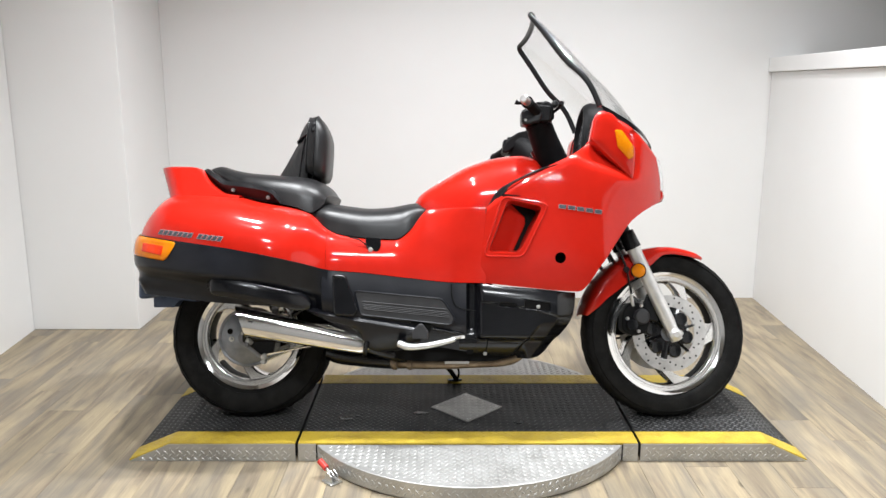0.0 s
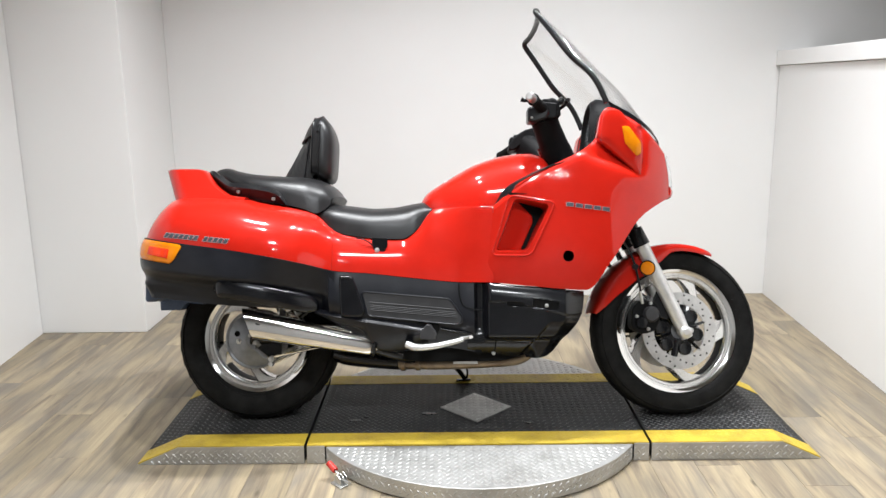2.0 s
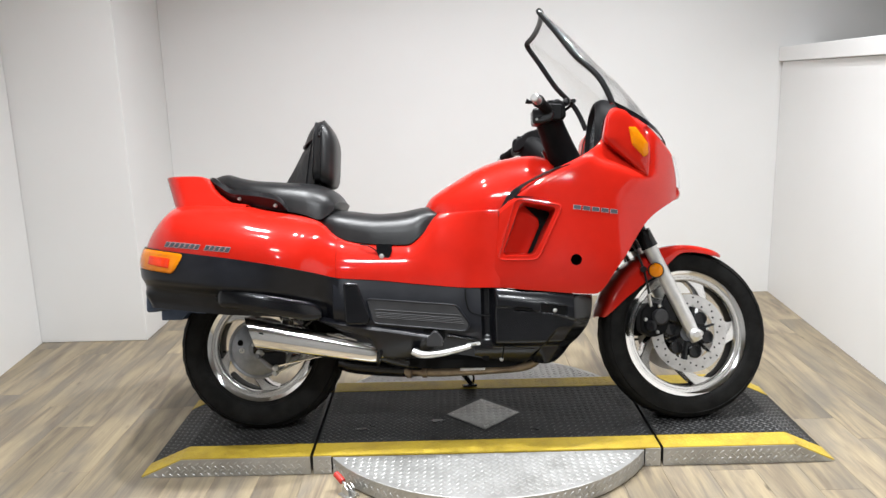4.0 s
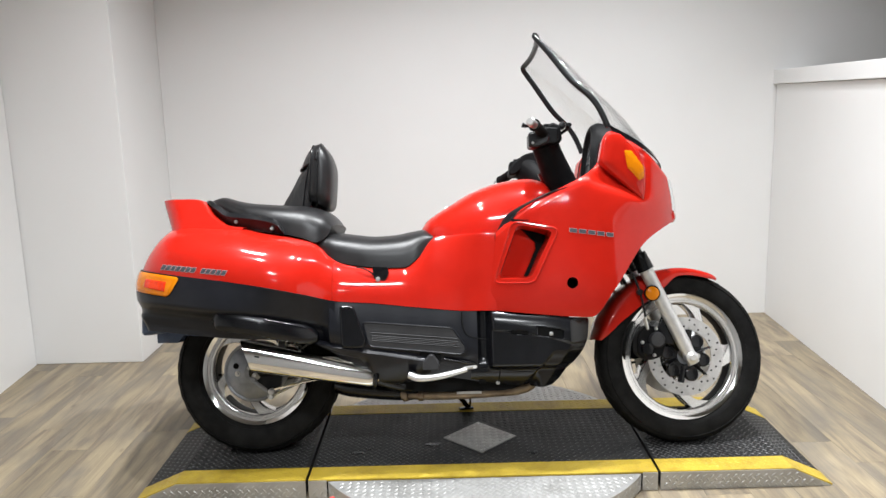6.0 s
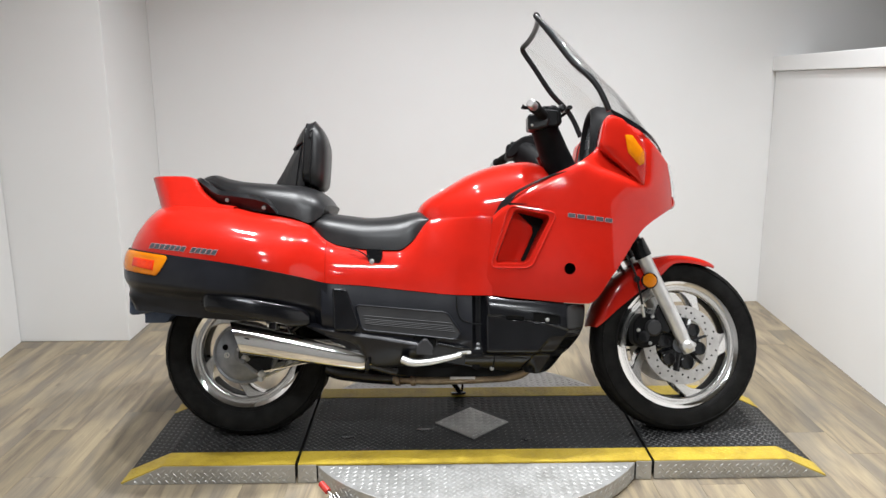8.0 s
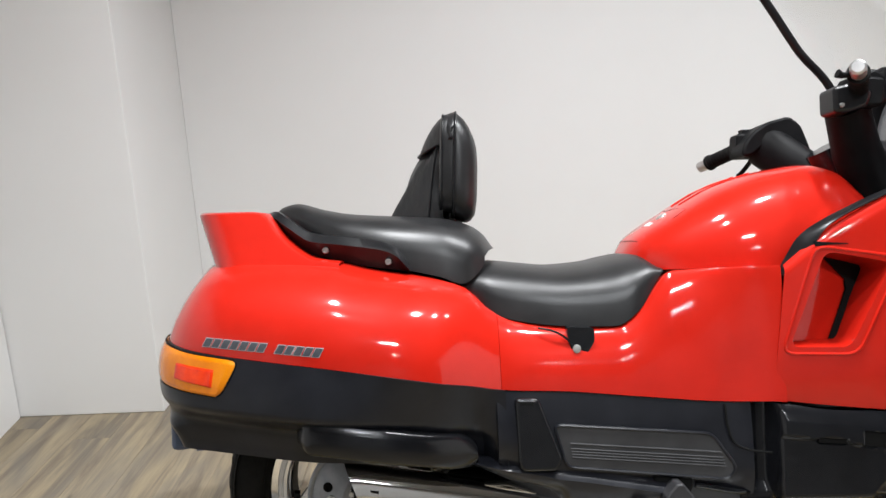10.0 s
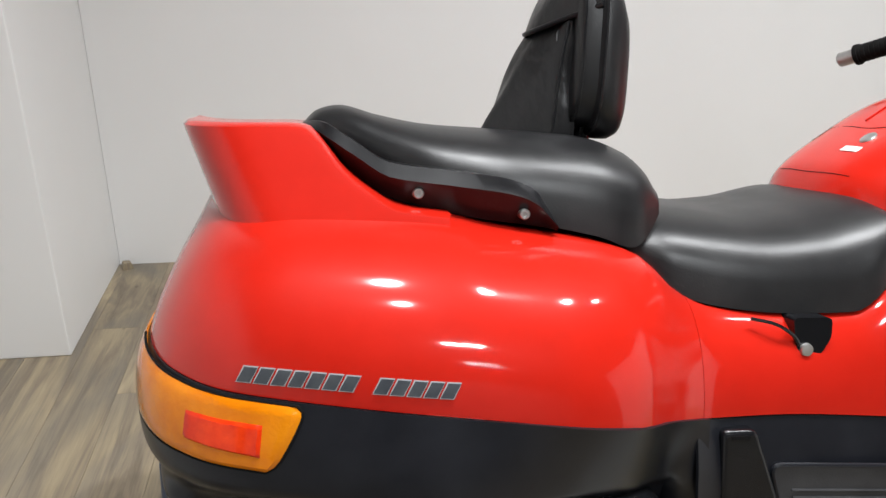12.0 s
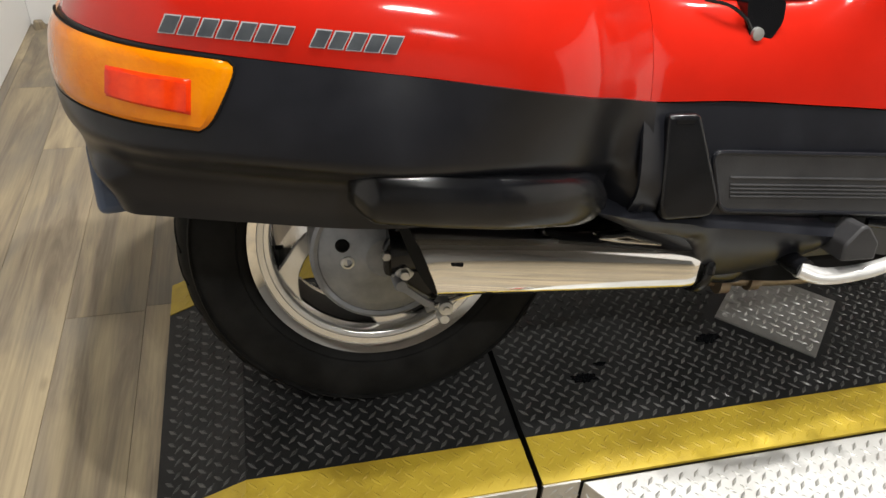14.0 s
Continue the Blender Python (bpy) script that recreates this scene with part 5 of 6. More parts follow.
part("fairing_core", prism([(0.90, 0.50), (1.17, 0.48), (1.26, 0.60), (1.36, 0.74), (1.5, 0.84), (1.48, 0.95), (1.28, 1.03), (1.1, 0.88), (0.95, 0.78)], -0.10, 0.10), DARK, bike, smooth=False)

# windscreen
m_pts = spline([(x, 0, z) for x, z in ((1.062, 1.482), (1.188, 1.373), (1.302, 1.252), (1.396, 1.146), (1.500, 1.008))], 24)
e_pts = spline([(1.026, 0, 1.470), (1.062, 0, 1.430), (1.103, 0, 1.370), (1.142, 0, 1.312), (1.168, 0, 1.280), (1.201, 0, 1.252), (1.231, 0, 1.219), (1.255, 0, 1.175), (1.275, 0, 1.122)], 24)
rows = []
for i in range(25):
    e, m = e_pts[i], m_pts[i]
    hw = 0.205 + 0.05 * math.sin(math.pi * 0.5 * i / 24)
    row = []
    for q in range(25):
        a = math.pi * q / 24
        row.append(Vector((e.x + (m.x - e.x) * math.sin(a) ** 0.9, -hw * math.cos(a), e.z + (m.z - e.z) * math.sin(a) ** 0.9)))
    rows.append(row)
outline = [r[0] for r in reversed(rows)] + rows[0][1:-1] + [r[-1] for r in rows]
screen = part("windscreen", thick(grid(rows), 0.003), GLASS, bike, "tall clear windscreen with black edging")
screen.visible_shadow = False
for k in range(6):
    outline = [outline[0]] + [(a + 2 * b + c) / 4 for a, b, c in zip(outline, outline[1:], outline[2:])] + [outline[-1]]
part("screen_edging", tube(outline, 0.0105, 12), SATIN_BLACK, screen, "black rubber edging")
part("screen_base", thick(grid([[p + Vector((0.003 + 0.006 * k, p.y * 0.012, 0.007 - 0.011 * k)) for p in rows[-1]] for k in range(3)]), 0.004), GLOSS_BLACK, screen, "black screen base strip")


# handlebar
def bar(side, tip, grip_in, bend, root):
    g = tip - grip_in
    b = part("handlebar", tube(spline([grip_in, grip_in.lerp(bend, 0.5) + Vector((0, 0, 0.012)), bend, root], 24), 0.017, 14), GLOSS_BLACK, bike, "black handlebar half")
    part("grip", tube([grip_in - g * 0.05, grip_in, grip_in + g * 0.5, tip - g * 0.30], 0.0175, 16), RUBBER, b, "ribbed black rubber grip")
    for k in range(9):
        c = grip_in + g * (0.05 + 0.66 * k / 9)
        part("grip_rib", tube([c - g * 0.02, c + g * 0.02], 0.0187, 14), RUBBER, b)
    part("bar_end", tube([tip - g * 0.29, tip - g * 0.03, tip], lambda u: 0.0152 - 0.004 * (u > 0.9), 16), DISC_STEEL, b, "chrome bar end weight")
    if side < 0:
        part("throttle_paddle", tube([tip - g * 0.3 + Vector((-0.002, 0, 0)), tip - g * 0.28 + Vector((-0.03, 0, -0.004)), tip - g * 0.27 + Vector((-0.04, 0, 0.0))], lambda u: 0.006 if u < 0.9 else 0.009, 10), MATT_BLACK, b)
    sw = part("switch_box", turned(prism(rounded([(-0.035, -0.032), (0.035, -0.032), (0.04, 0.025), (-0.03, 0.032)], 0.012), -0.03, 0.03), Matrix.Translation(grip_in - g * 0.25)), MATT_BLACK, b, "black switch housing")
    bevel(sw, 0.006, 2)
    part("switch_button", turned(block(-0.012, -0.012, 0.028, 0.012, 0.012, 0.042), Matrix.Translation(grip_in - g * 0.25)), MATT_BLACK, b)
    part("grip_flange", tube([tip - g * 0.34, tip - g * 0.28], 0.0215, 16), RUBBER, b)
    drop = Vector((-0.045, 0, -0.044)) if side > 0 else Vector((0, 0, 0))
    lev = spline([grip_in - g * 0.3 + Vector((0.04, 0, 0.005)) + drop * 0.4, grip_in + g * 0.1 + Vector((0.082, 0, 0.006)) + drop * 0.8, grip_in + g * 0.45 + Vector((0.104, 0, 0.002)) + drop, grip_in + g * 0.62 + Vector((0.116, 0, 0.002)) + drop], 16)
    part("lever", tube(lev, lambda u: 0.0065 if u < 0.93 else 0.0095, 10, 0.8), MATT_BLACK, b, "black control lever")
    return b


hb = bar(-1, Vector((0.993, -0.352, 1.128)), Vector((1.052, -0.240, 1.108)), Vector((1.10, -0.13, 1.085)), Vector((1.16, -0.06, 0.90)))
part("bar_riser", tube([(1.060, -0.17, 1.09), (1.104, -0.12, 1.0), (1.162, -0.09, 0.88)], lambda u: 0.042 + 0.011 * u, 18, 1.3), MATT_BLACK, bike, "thick black bar riser")
bevel(part("master_cylinder", prism(rounded([(1.070, 1.142), (1.090, 1.150), (1.114, 1.134), (1.118, 1.082), (1.090, 1.074), (1.066, 1.09)], 0.010), -0.235, -0.165), MATT_BLACK, hb), 0.008, 2)
bevel(part("switch_shell", prism(rounded([(0.998, 1.112), (1.050, 1.122), (1.076, 1.10), (1.066, 1.070), (1.024, 1.058), (0.998, 1.060)], 0.010), -0.250, -0.180), SATIN_BLACK, hb, "black lower switch shell"), 0.008, 2)
part("shell_screw", lathe([(0.0, -0.254), (0.004, -0.254), (0.005, -0.249)], 10, 1.012, 1.074), STEEL, hb)
part("lever_pivot", lathe([(0.0, -0.216), (0.010, -0.214), (0.013, -0.206), (0.013, -0.18), (0.0, -0.18)], 16, 1.124, 1.143), SATIN_BLACK, hb)
for k in (-1, 1):
    part("control_cable", tube(spline([(1.05, -0.16 + 0.02 * k, 1.07), (1.10, -0.10, 1.12 + 0.01 * k), (1.15, -0.03, 1.06), (1.18, 0.0, 0.93)], 20), 0.0045, 8), SATIN_BLACK, hb)
hb = bar(1, Vector((0.925, 0.368, 1.018)), Vector((0.985, 0.255, 1.048)), Vector((1.06, 0.14, 1.055)), Vector((1.15, 0.06, 0.90)))
cover = prism(rounded([(0.962, 1.046), (0.985, 1.078), (1.024, 1.104), (1.080, 1.117), (1.108, 1.094), (1.128, 1.04), (1.142, 0.970), (1.07, 0.965), (1.055, 1.008), (1.020, 1.050), (0.985, 1.022), (0.960, 1.02)], 0.012), 0.14, 0.23)
bevel(part("bar_cover", cover, MATT_BLACK, hb, "rounded black handlebar cover"), 0.018, 3)
part("bar_riser", tube([(1.03, 0.18, 1.05), (1.09, 0.12, 0.98), (1.16, 0.08, 0.89)], 0.045, 18, 1.2), MATT_BLACK, bike, "thick black bar riser")
part("steering_head", tube([(1.10, 0, 1.02), (1.2, 0, 0.83)], 0.05, 16), GLOSS_BLACK, bike)


# ---- lower black panels ----
def flat_patch(lo, hi, x0, x1, w, n=30, m=10, bulge=0.01):
    rows = []
    for q in range(m + 1):
        v = q / m
        rows.append([Vector((x, -(w(x, v) + bulge * math.sin(math.pi * v)), lo(x) + (hi(x) - lo(x)) * v)) for x in [x0 + (x1 - x0) * i / n for i in range(n + 1)]])
    return rows


mid_low = smooth_curve((0.27, 0.388), (0.36, 0.33), (0.45, 0.288), (0.58, 0.272), (0.70, 0.268), (0.838, 0.245))
rows = flat_patch(mid_low, lambda x: belt(x) - 0.002, 0.30, 0.80, lambda x, v: min(belt_w(x), 0.268 if x > 0.6 else 1.0) - 0.002 - 0.035 * max(0, 0.35 - v) / 0.35)
rows.insert(0, [Vector((p.x, p.y * 0.6, p.z + 0.01)) for p in rows[0]])
for s in (-1, 1):
    part("side_lower_cover", thick(grid([[Vector((p.x, -s * p.y, p.z)) for p in r] for r in rows]), 0.004), BLACK_PLASTIC, bike, "matt black lower side cover")
cowl_lo, cowl_hi = smooth_curve((0.78, 0.262), (0.868, 0.243), (0.956, 0.232), (0.975, 0.240), (0.988, 0.226), (1.054, 0.232), (1.082, 0.252), (1.109, 0.286), (1.154, 0.335), (1.178, 0.382), (1.193, 0.452)), lambda x: belt(x) - 0.003
band_low = smooth_curve((0.84, 0.433), (0.913, 0.424), (0.97, 0.415), (1.04, 0.402), (1.12, 0.380))


def cowl_w(x, v):
    z = cowl_lo(x) + (cowl_hi(x) - cowl_lo(x)) * v
    # hollow ahead of the footrest, then the step out to the cowl
    w = 0.2625 + 0.0315 * soft_step((x - 0.832) / 0.020) * soft_step((z - 0.285) / 0.03)
    w -= 0.010 * soft_step((x - 0.795) / 0.02) * soft_step((0.840 - x) / 0.014) * soft_step((z - 0.31) / 0.03)
    out = soft_step((x - 0.842) / 0.016)
    # rounded upper band standing proud of the panel below
    t = min(1.0, max(0.0, (z - band_low(x)) / (0.494 - 0.10 * max(0.0, x - 0.85) - band_low(x))))
    w += out * (0.008 * soft_step((z - band_low(x) + 0.003) / 0.006) - 0.020 * t ** 3.2)
    w += 0.010 * math.sin(math.pi * min(1, max(0, (x - 0.84) / 0.42)))
    # turn-in at the front corner
    corner = 1.113 - 0.62 * max(0, 0.372 - z)
    w -= 0.075 * max(0, (x - corner) / 0.07) ** 1.08
    # slanted scoop low at the front
    w -= 0.022 * soft_step(((x - 0.985) - (z - 0.275) * 0.85) / 0.012) * soft_step((0.362 - z) / 0.05)
    w -= 0.05 * max(0, (0.285 - z) / 0.05) ** 1.3 * (1 - 0.7 * soft_step((x - 0.99) / 0.03))
    # bolt recess and the slit beside it
    for x0, x1, h in ((0.999, 1.091, 0.015), (0.912, 0.972, 0.005)):
        mid = 0.424 - 0.155 * (x - 0.999) if h > 0.01 else 0.4205 - 0.09 * (x - 0.94)
        w -= 0.009 * soft_step((x - x0) / 0.006) * soft_step((x1 - x) / 0.006) * soft_step((h - abs(z - mid) + 0.002) / 0.004)
    return w


rows = flat_patch(cowl_lo, cowl_hi, 0.776, 1.192, cowl_w, 124, 84, 0.0)
rows.insert(0, [Vector((p.x, p.y * 0.55, p.z + 0.004)) for p in rows[0]])
rows.insert(0, [Vector((p.x, 0, p.z)) for p in rows[0]])
cowl = part("lower_cowl", thick(mirrored(grid(rows)), 0.004), GLOSS_BLACK, bike, "glossy black lower front cowl")
for s in (-1, 1):
    part("cowl_bolt", lathe([(0.0, s * 0.006), (0.006, s * 0.005), (0.007, 0.0)], 12, 1.047, 0.414, s * 0.309), STEEL, cowl)
    part("cowl_bolt", lathe([(0.0, s * 0.006), (0.006, s * 0.005), (0.007, 0.0)], 12, 0.868, 0.246, s * 0.232), STEEL, cowl)
    # near-black plates on the recess floors stand in for their shade
    for floor_of in ([(1.003, 0.436), (1.087, 0.423), (1.086, 0.397), (1.004, 0.410)], [(0.915, 0.427), (0.969, 0.422), (0.969, 0.414), (0.915, 0.419)]):
        part("cowl_slot", prism(floor_of, min(s * 0.294, s * 0.3035), max(s * 0.294, s * 0.3035)), DARK, cowl)
    part("cowl_drain", lathe([(0.0, s * 0.006), (0.012, s * 0.006), (0.013, 0.0)], 18, 0.814, 0.256, s * 0.2345), DARK, cowl)
    part("cowl_seam", tube([(0.78, s * 0.2625, 0.302), (0.85, s * 0.283, 0.298), (0.92, s * 0.292, 0.292), (0.98, s * 0.287, 0.286)], 0.0016, 6), DARK, cowl)
    part("cowl_seam", tube([(0.874, s * 0.2905, 0.300), (0.873, s * 0.264, 0.275), (0.870, s * 0.238, 0.25)], 0.0016, 6), DARK, cowl)
    part("footrest_ledge", tube(spline([(0.685, s * 0.268, 0.337), (0.74, s * 0.270, 0.326), (0.775, s * 0.266, 0.320), (0.80, s * 0.250, 0.316)], 16), 0.009, 12, 0.7), GLOSS_BLACK, cowl)
    # ribbed grille panel with a rounded outline
    g_out = rounded([(0.410, 0.468), (0.715, 0.44), (0.762, 0.372), (0.746, 0.35), (0.432, 0.385)], 0.016)
    grille = part("grille_panel", prism(g_out, min(s * 0.282, s * 0.287), max(s * 0.282, s * 0.287)), GREY_PLASTIC, bike, "grey ribbed side grille")
    part("grille_border", tube([Vector((x, s * 0.286, z)) for x, z in g_out + g_out[:1]], 0.0035, 8), BLACK_PLASTIC, grille)
    for v in (0.42, 0.55, 0.62, 0.69, 0.76):
        a, b = Vector((0.436 + 0.01 * v, 0, 0.464 - 0.078 * v)), Vector((0.722 + 0.024 * v, 0, 0.438 - 0.082 * v))
        part("rib", tube([a + Vector((0, s * 0.287, 0)), b + Vector((0, s * 0.287, 0))], 0.0022, 6), GREY_PLASTIC, grille)
    # cover of the passenger peg
    cov = part("peg_cover", prism(rounded([(0.334, 0.525), (0.381, 0.523), (0.424, 0.402), (0.412, 0.381), (0.345, 0.382), (0.338, 0.396)], 0.010), min(s * 0.26, s * 0.300), max(s * 0.26, s * 0.300)), GLOSS_BLACK, bike, "black passenger footrest cover")
    bevel(cov, 0.008, 4)
    part("cover_notch", prism([(0.346, 0.513), (0.370, 0.512), (0.371, 0.517), (0.346, 0.518)], min(s * 0.296, s * 0.3008), max(s * 0.296, s * 0.3008)), DARK, cov)
    # near-black tube paints the shaded gap round the cover
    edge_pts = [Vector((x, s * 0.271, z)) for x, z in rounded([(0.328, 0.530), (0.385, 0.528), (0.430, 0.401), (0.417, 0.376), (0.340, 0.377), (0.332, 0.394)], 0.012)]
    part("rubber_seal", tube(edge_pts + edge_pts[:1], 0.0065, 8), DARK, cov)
    # seat latch tab
    tab = part("latch_tab", prism(rounded([(0.445, 0.655), (0.50, 0.652), (0.50, 0.625), (0.485, 0.602), (0.455, 0.606), (0.448, 0.63)], 0.008), min(s * 0.215, s * 0.262), max(s * 0.215, s * 0.262)), GLOSS_BLACK, bike, "black seat latch tab")
    part("latch_bolt", lathe([(0.0, s * 0.268), (0.008, s * 0.267), (0.009, s * 0.26)], 12, 0.464, 0.612), STEEL, tab)
    part("latch_cable", tube(spline([(0.39, s * 0.255, 0.655), (0.42, s * 0.262, 0.648), (0.445, s * 0.262, 0.632), (0.455, s * 0.262, 0.618)], 14), 0.0025, 6), GLOSS_BLACK, tab)

# under-frame cover running forward from the muffler
for s in (-1, 1):
    c_top = smooth_curve((0.245, 0.406), (0.281, 0.401), (0.36, 0.392), (0.45, 0.381), (0.55, 0.364), (0.640, 0.348))
    c_low = smooth_curve((0.245, 0.397), (0.324, 0.362), (0.395, 0.342), (0.418, 0.318), (0.440, 0.262), (0.49, 0.252), (0.572, 0.258), (0.605, 0.268), (0.640, 0.285))
    rows = []
    for i in range(41):
        x = 0.245 + 0.395 * i / 40
        a, b = c_top(x), c_low(x)
        lean = 0.016 + 0.05 * soft_step((x - 0.39) / 0.05)
        c = min(0.022, 0.4 * (a - b))
        row = [(0.255, a + 0.004), (0.268, a + 0.002), (0.279, a - 0.25 * c), (0.289, a - 0.65 * c), (0.294, a - c)]
        row += [(0.2935 - lean * v ** 1.4, a - c - (a - b - c) * v) for v in (0.15, 0.3, 0.5, 0.7, 0.85, 0.95)]
        row += [(0.288 - lean, b - 0.001), (0.275 - lean, b + 0.001), (0.18, b + 0.004)]
        rows.append([Vector((x, s * y, z)) for y, z in row])
    part("frame_cover", thick(grid(rows), 0.003), BLACK_PLASTIC, bike, "black frame cover behind the footrest")
    part("fairing_notch", thick(grid([[Vector((x, s * (fair_w(x, z) + 0.001), z)) for x, z in r] for r in (((0.922, 0.806), (0.95, 0.803), (0.985, 0.800)), ((0.926, 0.796), (0.955, 0.798), (0.985, 0.798)))]), 0.001), DARK, bike, smooth=False)
    for cx0 in (0.545, 0.60):
        part("pipe_clamp", tube([(cx0 - 0.008, s * 0.145, 0.204), (cx0 + 0.008, s * 0.147, 0.204)], 0.026, 16), EXHAUST, bike)
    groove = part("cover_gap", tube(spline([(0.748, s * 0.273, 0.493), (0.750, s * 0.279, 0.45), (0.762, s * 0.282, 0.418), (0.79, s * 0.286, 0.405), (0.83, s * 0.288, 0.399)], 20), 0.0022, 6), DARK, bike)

# ---- muffler, exhaust, engine bottom ----
def muffler(s):
    a, b = Vector((0.016, s * 0.284, 0.363)), Vector((0.456, s * 0.216, 0.272))
    rows = []
    d = (b - a).normalized()
    up = Vector((0, 0, 1))
    up = (up - d * up.dot(d)).normalized()
    sd = d.cross(up)
    for i in range(31):
        u = i / 30
        c = a.lerp(b, u)
        hz, hy = 0.048 - 0.014 * u ** 1.3, 0.046 - 0.012 * u
        if u > 0.93:
            f = math.sqrt(max(0.0, 1 - ((u - 0.93) / 0.075) ** 2))
            hz, hy = hz * (0.4 + 0.6 * f), hy * (0.4 + 0.6 * f)
        cut = -0.60 * (1 - u) ** 8
        rows.append([c + (up + d * cut) * hz * math.copysign(abs(math.sin(q)) ** 0.72, math.sin(q)) + sd * hy * math.copysign(abs(math.cos(q)) ** 0.72, math.cos(q)) for q in (2 * math.pi * k / 36 for k in range(36))])
    body = part("muffler", grid(rows, True, True), CHROME, bike, "polished chrome muffler")
    part("muffler_end", grid([[a + (p - a) * f - d * (0.001 - 0.012 * (1 - f)) for p in rows[0]] for f in (0.98, 0.7, 0.3, 0.05)], True, True), DARK, body)
    part("muffler_slot", turned(prism([(-0.011, -0.0022), (0.011, -0.0022), (0.011, 0.0022), (-0.011, 0.0022)], min(s * 0.042, s * 0.0462), max(s * 0.042, s * 0.0462)), Matrix.Translation(a + d * 0.040 + up * 0.008) @ Matrix.Rotation(0.2, 4, "Y")), DARK, body)
    part("strap", tube([a + d * 0.255 + up * 0.040 + Vector((0, s * 0.01, 0)), a + d * 0.30 + up * 0.046 + Vector((0, s * 0.012, 0)), a + d * 0.36 + up * 0.036 + Vector((0, s * 0.012, 0))], 0.011, 10, 0.45), CHROME, body, "chrome muffler bracket")
    part("hanger", tube([a + d * 0.17 + up * 0.05, a + d * 0.2 + up * 0.085], 0.008, 8), GLOSS_BLACK, body)
    collar = [b - d * 0.01 + up * 0.036 * math.sin(q) + sd * 0.038 * math.cos(q) for q in (2 * math.pi * k / 28 for k in range(29))]
    part("front_collar", tube(collar, 0.007, 8), GLOSS_BLACK, body)
    part("link_pipe", tube(spline([b - d * 0.02, b + Vector((0.07, s * -0.03, -0.03)), (0.60, s * 0.13, 0.22)], 16), 0.024, 14), GLOSS_BLACK, body)
    return body


muffler(-1)
muffler(1)
part("exhaust_chamber", tube(spline([(0.30, -0.06, 0.235), (0.36, -0.08, 0.222), (0.52, -0.10, 0.21), (0.62, -0.10, 0.214)], 20), 0.042, 16, 0.8), GLOSS_BLACK, bike, "black exhaust chamber")
for s in (-1, 1):
    part("exhaust_pipe", tube(spline([(0.53, s * 0.13, 0.206), (0.66, s * 0.15, 0.202), (0.84, s * 0.16, 0.208), (0.96, s * 0.15, 0.217), (1.02, s * 0.12, 0.25)], 24), 0.021, 14), EXHAUST, bike, "heat-browned exhaust pipe")
    part("heat_shield", block(0.726, min(s * 0.190, s * 0.198), 0.206, 0.812, max(s * 0.190, s * 0.198), 0.228), STEEL, bike)
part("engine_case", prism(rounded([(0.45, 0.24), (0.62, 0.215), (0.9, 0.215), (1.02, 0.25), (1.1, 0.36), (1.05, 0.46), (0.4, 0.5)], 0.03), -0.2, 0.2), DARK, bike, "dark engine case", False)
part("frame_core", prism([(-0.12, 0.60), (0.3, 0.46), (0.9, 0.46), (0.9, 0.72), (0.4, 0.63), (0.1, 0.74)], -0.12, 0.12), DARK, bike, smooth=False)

# foot controls
for s in (-1, 1):
    body = prism(rounded([(0.612, 0.304), (0.666, 0.302), (0.668, 0.328), (0.648, 0.354), (0.636, 0.355), (0.613, 0.330)], 0.005), min(s * 0.23, s * 0.322), max(s * 0.23, s * 0.322))
    peg = part("foot_peg", body, GREY_PLASTIC, bike, "dark grey rubber foot peg")
    bevel(peg, 0.004, 2)
    # near-black disc painted in for the dark hole behind the peg
    part("peg_mount", lathe([(0.0, s * 0.279), (0.036, s * 0.279), (0.039, s * 0.276), (0.040, s * 0.22)], 24, 0.640, 0.346), DARK, peg)
    part("peg_arm", tube([(0.655, s * 0.25, 0.32), (0.655, s * 0.285, 0.318)], 0.013, 12), STEEL, peg)
pedal = part("brake_pedal", tube(spline([(0.568, -0.292, 0.286), (0.60, -0.305, 0.276), (0.66, -0.312, 0.280), (0.72, -0.312, 0.292), (0.76, -0.31, 0.302)], 24), lambda u: 0.0165 - 0.0065 * u, 14, 0.8), FORK_ALU, bike, "silver aluminium brake pedal")
part("pedal_pad", tube([(0.752, -0.295, 0.304), (0.786, -0.335, 0.312)], 0.010, 10, 0.6), FORK_ALU, pedal)
part("pedal_pivot", tube([(0.575, -0.22, 0.286), (0.575, -0.30, 0.286)], 0.015, 14), GLOSS_BLACK, pedal)

# side stand on the far side, and the centre stand's foot below
stand = part("side_stand", tube(spline([(0.62, 0.13, 0.25), (0.70, 0.205, 0.185), (0.751, 0.262, 0.127), (0.776, 0.292, 0.090)], 14), lambda u: 0.0115 - 0.002 * u, 12), GLOSS_BLACK, bike, "black side stand, folded out")
part("stand_foot", tube([(0.742, 0.292, 0.0835), (0.798, 0.300, 0.0850)], 0.018, 12, 0.28), GLOSS_BLACK, stand)
part("stand_tang", tube([(0.782, 0.250, 0.150), (0.787, 0.268, 0.118), (0.785, 0.288, 0.092)], 0.0045, 8), GLOSS_BLACK, stand)
part("centre_stand", tube(spline([(0.64, 0.05, 0.20), (0.735, 0.05, 0.175), (0.75, 0.06, 0.165)], 12), 0.008, 10), GLOSS_BLACK, bike)

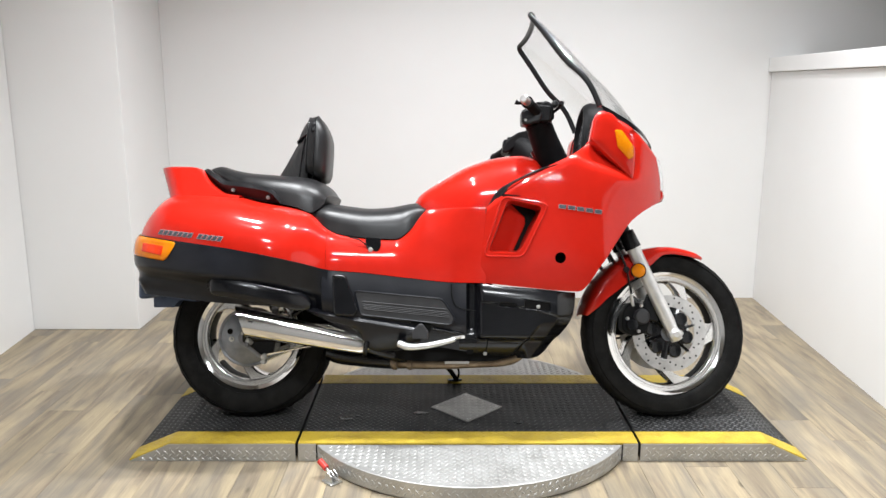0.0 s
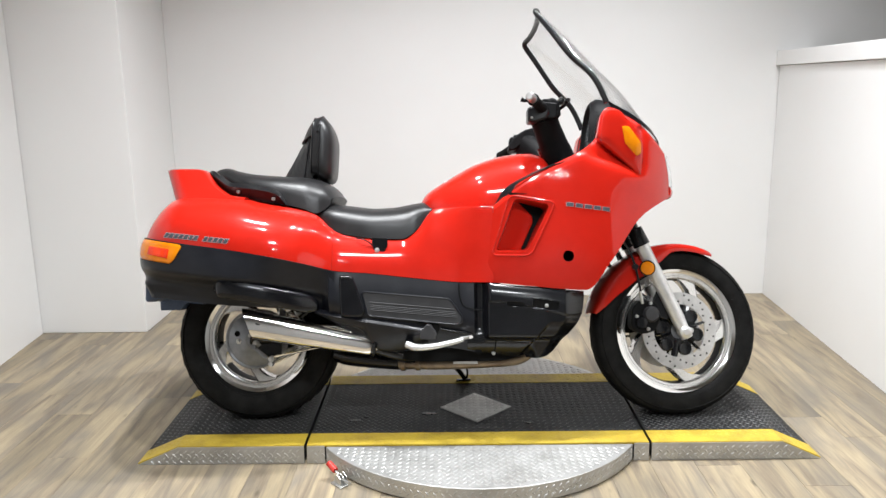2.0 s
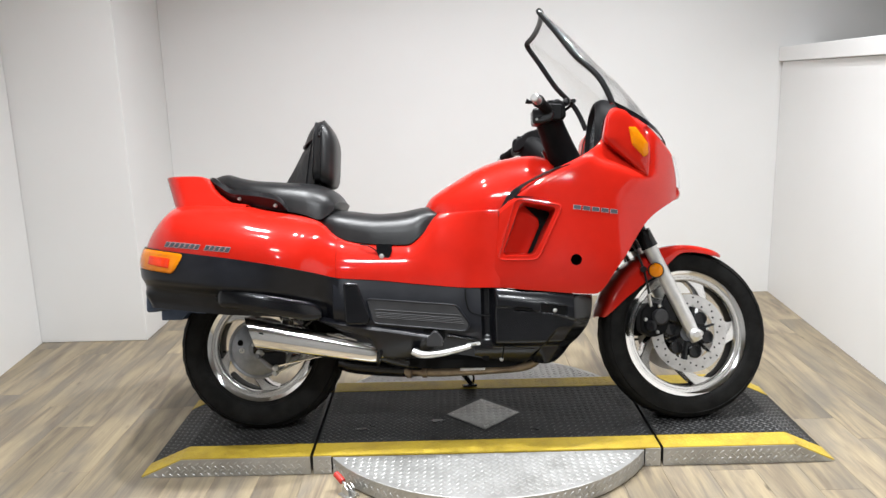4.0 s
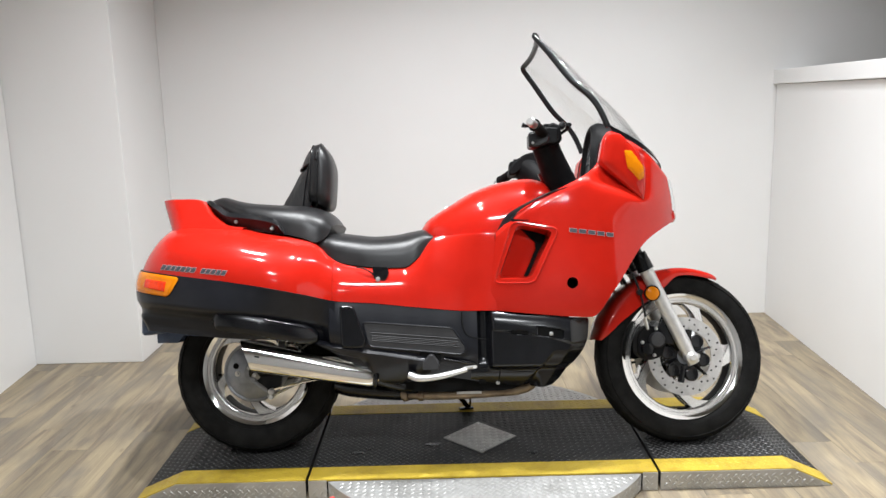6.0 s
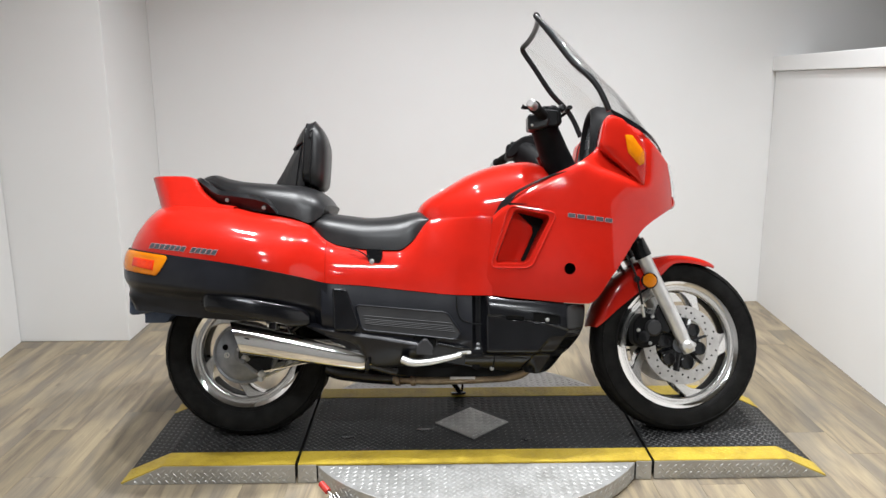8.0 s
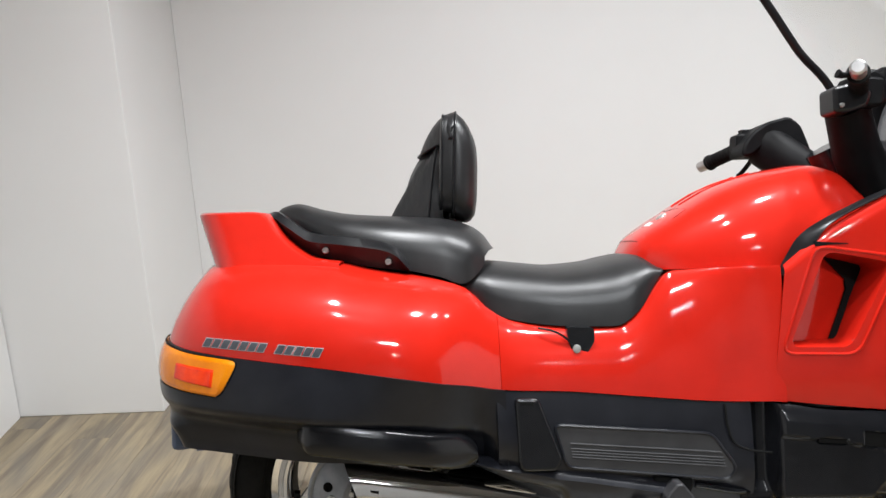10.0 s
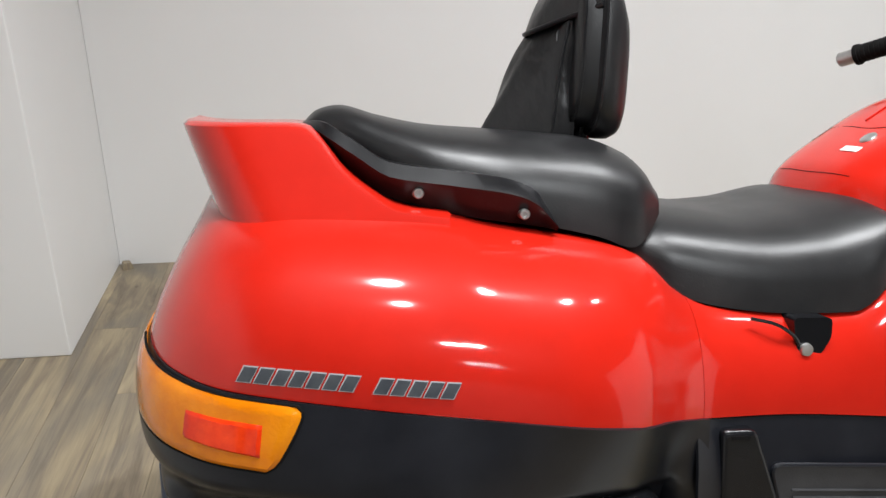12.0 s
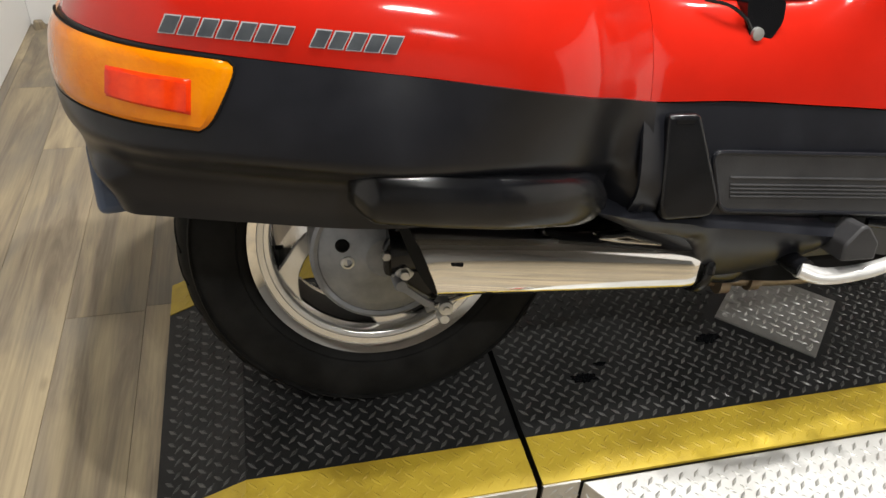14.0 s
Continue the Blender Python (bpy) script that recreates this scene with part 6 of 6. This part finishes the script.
# lettering on the flanks drawn as plain slanted bars
def bars(parent, a, b, height, slant, gaps, surf, mat, back, grow):
    """One slanted plain bar for each letter between a and b in (x, z)."""
    n = len(gaps)
    for k, g in enumerate(gaps):
        if not g:
            continue
        u0, u1 = (k + 0.10) / n, (k + 0.86) / n
        for m, d, off in ((back, grow, 0.0008), (mat, 0.0, 0.0016)):
            rows = []
            for q in range(4):
                v = q / 3
                row = []
                for i in range(4):
                    u = u0 + (u1 - u0) * i / 3
                    x = a[0] + (b[0] - a[0]) * u + slant * height * (v - 0.5) + d * (1 if i == 3 else -1 if i == 0 else 0)
                    z = a[1] + (b[1] - a[1]) * u + height * (v - 0.5) + d * (1 if q == 3 else -1 if q == 0 else 0)
                    row.append(Vector((x, -(surf(x, z) + off), z)))
                rows.append(row)
            part("emblem_bar", thick(grid(rows), 0.0004), m, parent, smooth=False)


def tail_surface(x, z):
    return flank(x, (z - belt(x)) / (trunk_top(x) - belt(x))) * end_round(x, z)


bars(tail_body, (-0.236, 0.667), (-0.016, 0.641), 0.0145, 0.6, [1, 1, 1, 1, 1, 1, 1, 0, 1, 1, 1, 1, 1], tail_surface, DECAL_DARK, DECAL_GREY, 0.0011)
bars(bike, (1.117, 0.762), (1.274, 0.741), 0.0125, 0.1, [1, 1, 1, 1, 1], fair_w, DECAL_DARK, DECAL_GREY, 0.0009)

# ---- floor planks ----
PW, PL = 0.1524, 1.219
plank_me = None
rng = random.Random(7)
for i in range(-7, 23):
    y = -6.4 + (0.496 if i == 0 else rng.random()) * PL
    while y < 1.86:
        y0, y1 = max(y, -5.2), min(y + PL, 1.90)
        c = Vector((i * PW - 0.504, (y0 + y1) / 2, 0))
        if y1 - y0 > 0.02:
            if plank_me is None:
                bm = slab([(-PW / 2 + 0.0004, -PL / 2 + 0.0004), (PW / 2 - 0.0004, -PL / 2 + 0.0004), (PW / 2 - 0.0004, PL / 2 - 0.0004), (-PW / 2 + 0.0004, PL / 2 - 0.0004)], -0.006, 0.0)
                top = [e for e in bm.edges if all(v.co.z > -0.001 for v in e.verts)]
                bmesh.ops.bevel(bm, geom=top, offset=0.0003, segments=1, affect="EDGES")
                ob = link("plank", bm, PLANK, False)
                plank_me = ob.data
            else:
                ob = new("plank", plank_me)
            ob.parent = ground
            ob.matrix_world = Matrix.Translation(c) @ Matrix.Diagonal((1, (y1 - y0) / PL, 1, 1))
        y += PL
# the same planks go on beyond the low wall, joined
verts, faces = [], []
for i in range(23, 37):
    x0, x1 = i * PW - 0.504 - PW / 2 + 0.0004, min(i * PW - 0.504 + PW / 2 - 0.0004, 5.0)
    y = -6.4 + rng.random() * PL
    while y < 1.8:
        y0, y1 = max(y, -5.2), min(y + PL - 0.0008, 1.85)
        if y1 > y0:
            n = len(verts)
            verts += [(a, b, c) for c in (-0.006, 0.0) for a, b in ((x0, y0), (x1, y0), (x1, y1), (x0, y1))]
            faces += [(n + 4, n + 5, n + 6, n + 7)] + [(n + k, n + (k + 1) % 4, n + 4 + (k + 1) % 4, n + 4 + k) for k in range(4)]
        y += PL
far_me = bpy.data.meshes.new("far_planks")
far_me.from_pydata(verts, [], faces)
far_me.materials.append(PLANK)
far_planks = new("far_planks", far_me)
far_planks.parent = ground
far_planks["kind"] = "stuff"
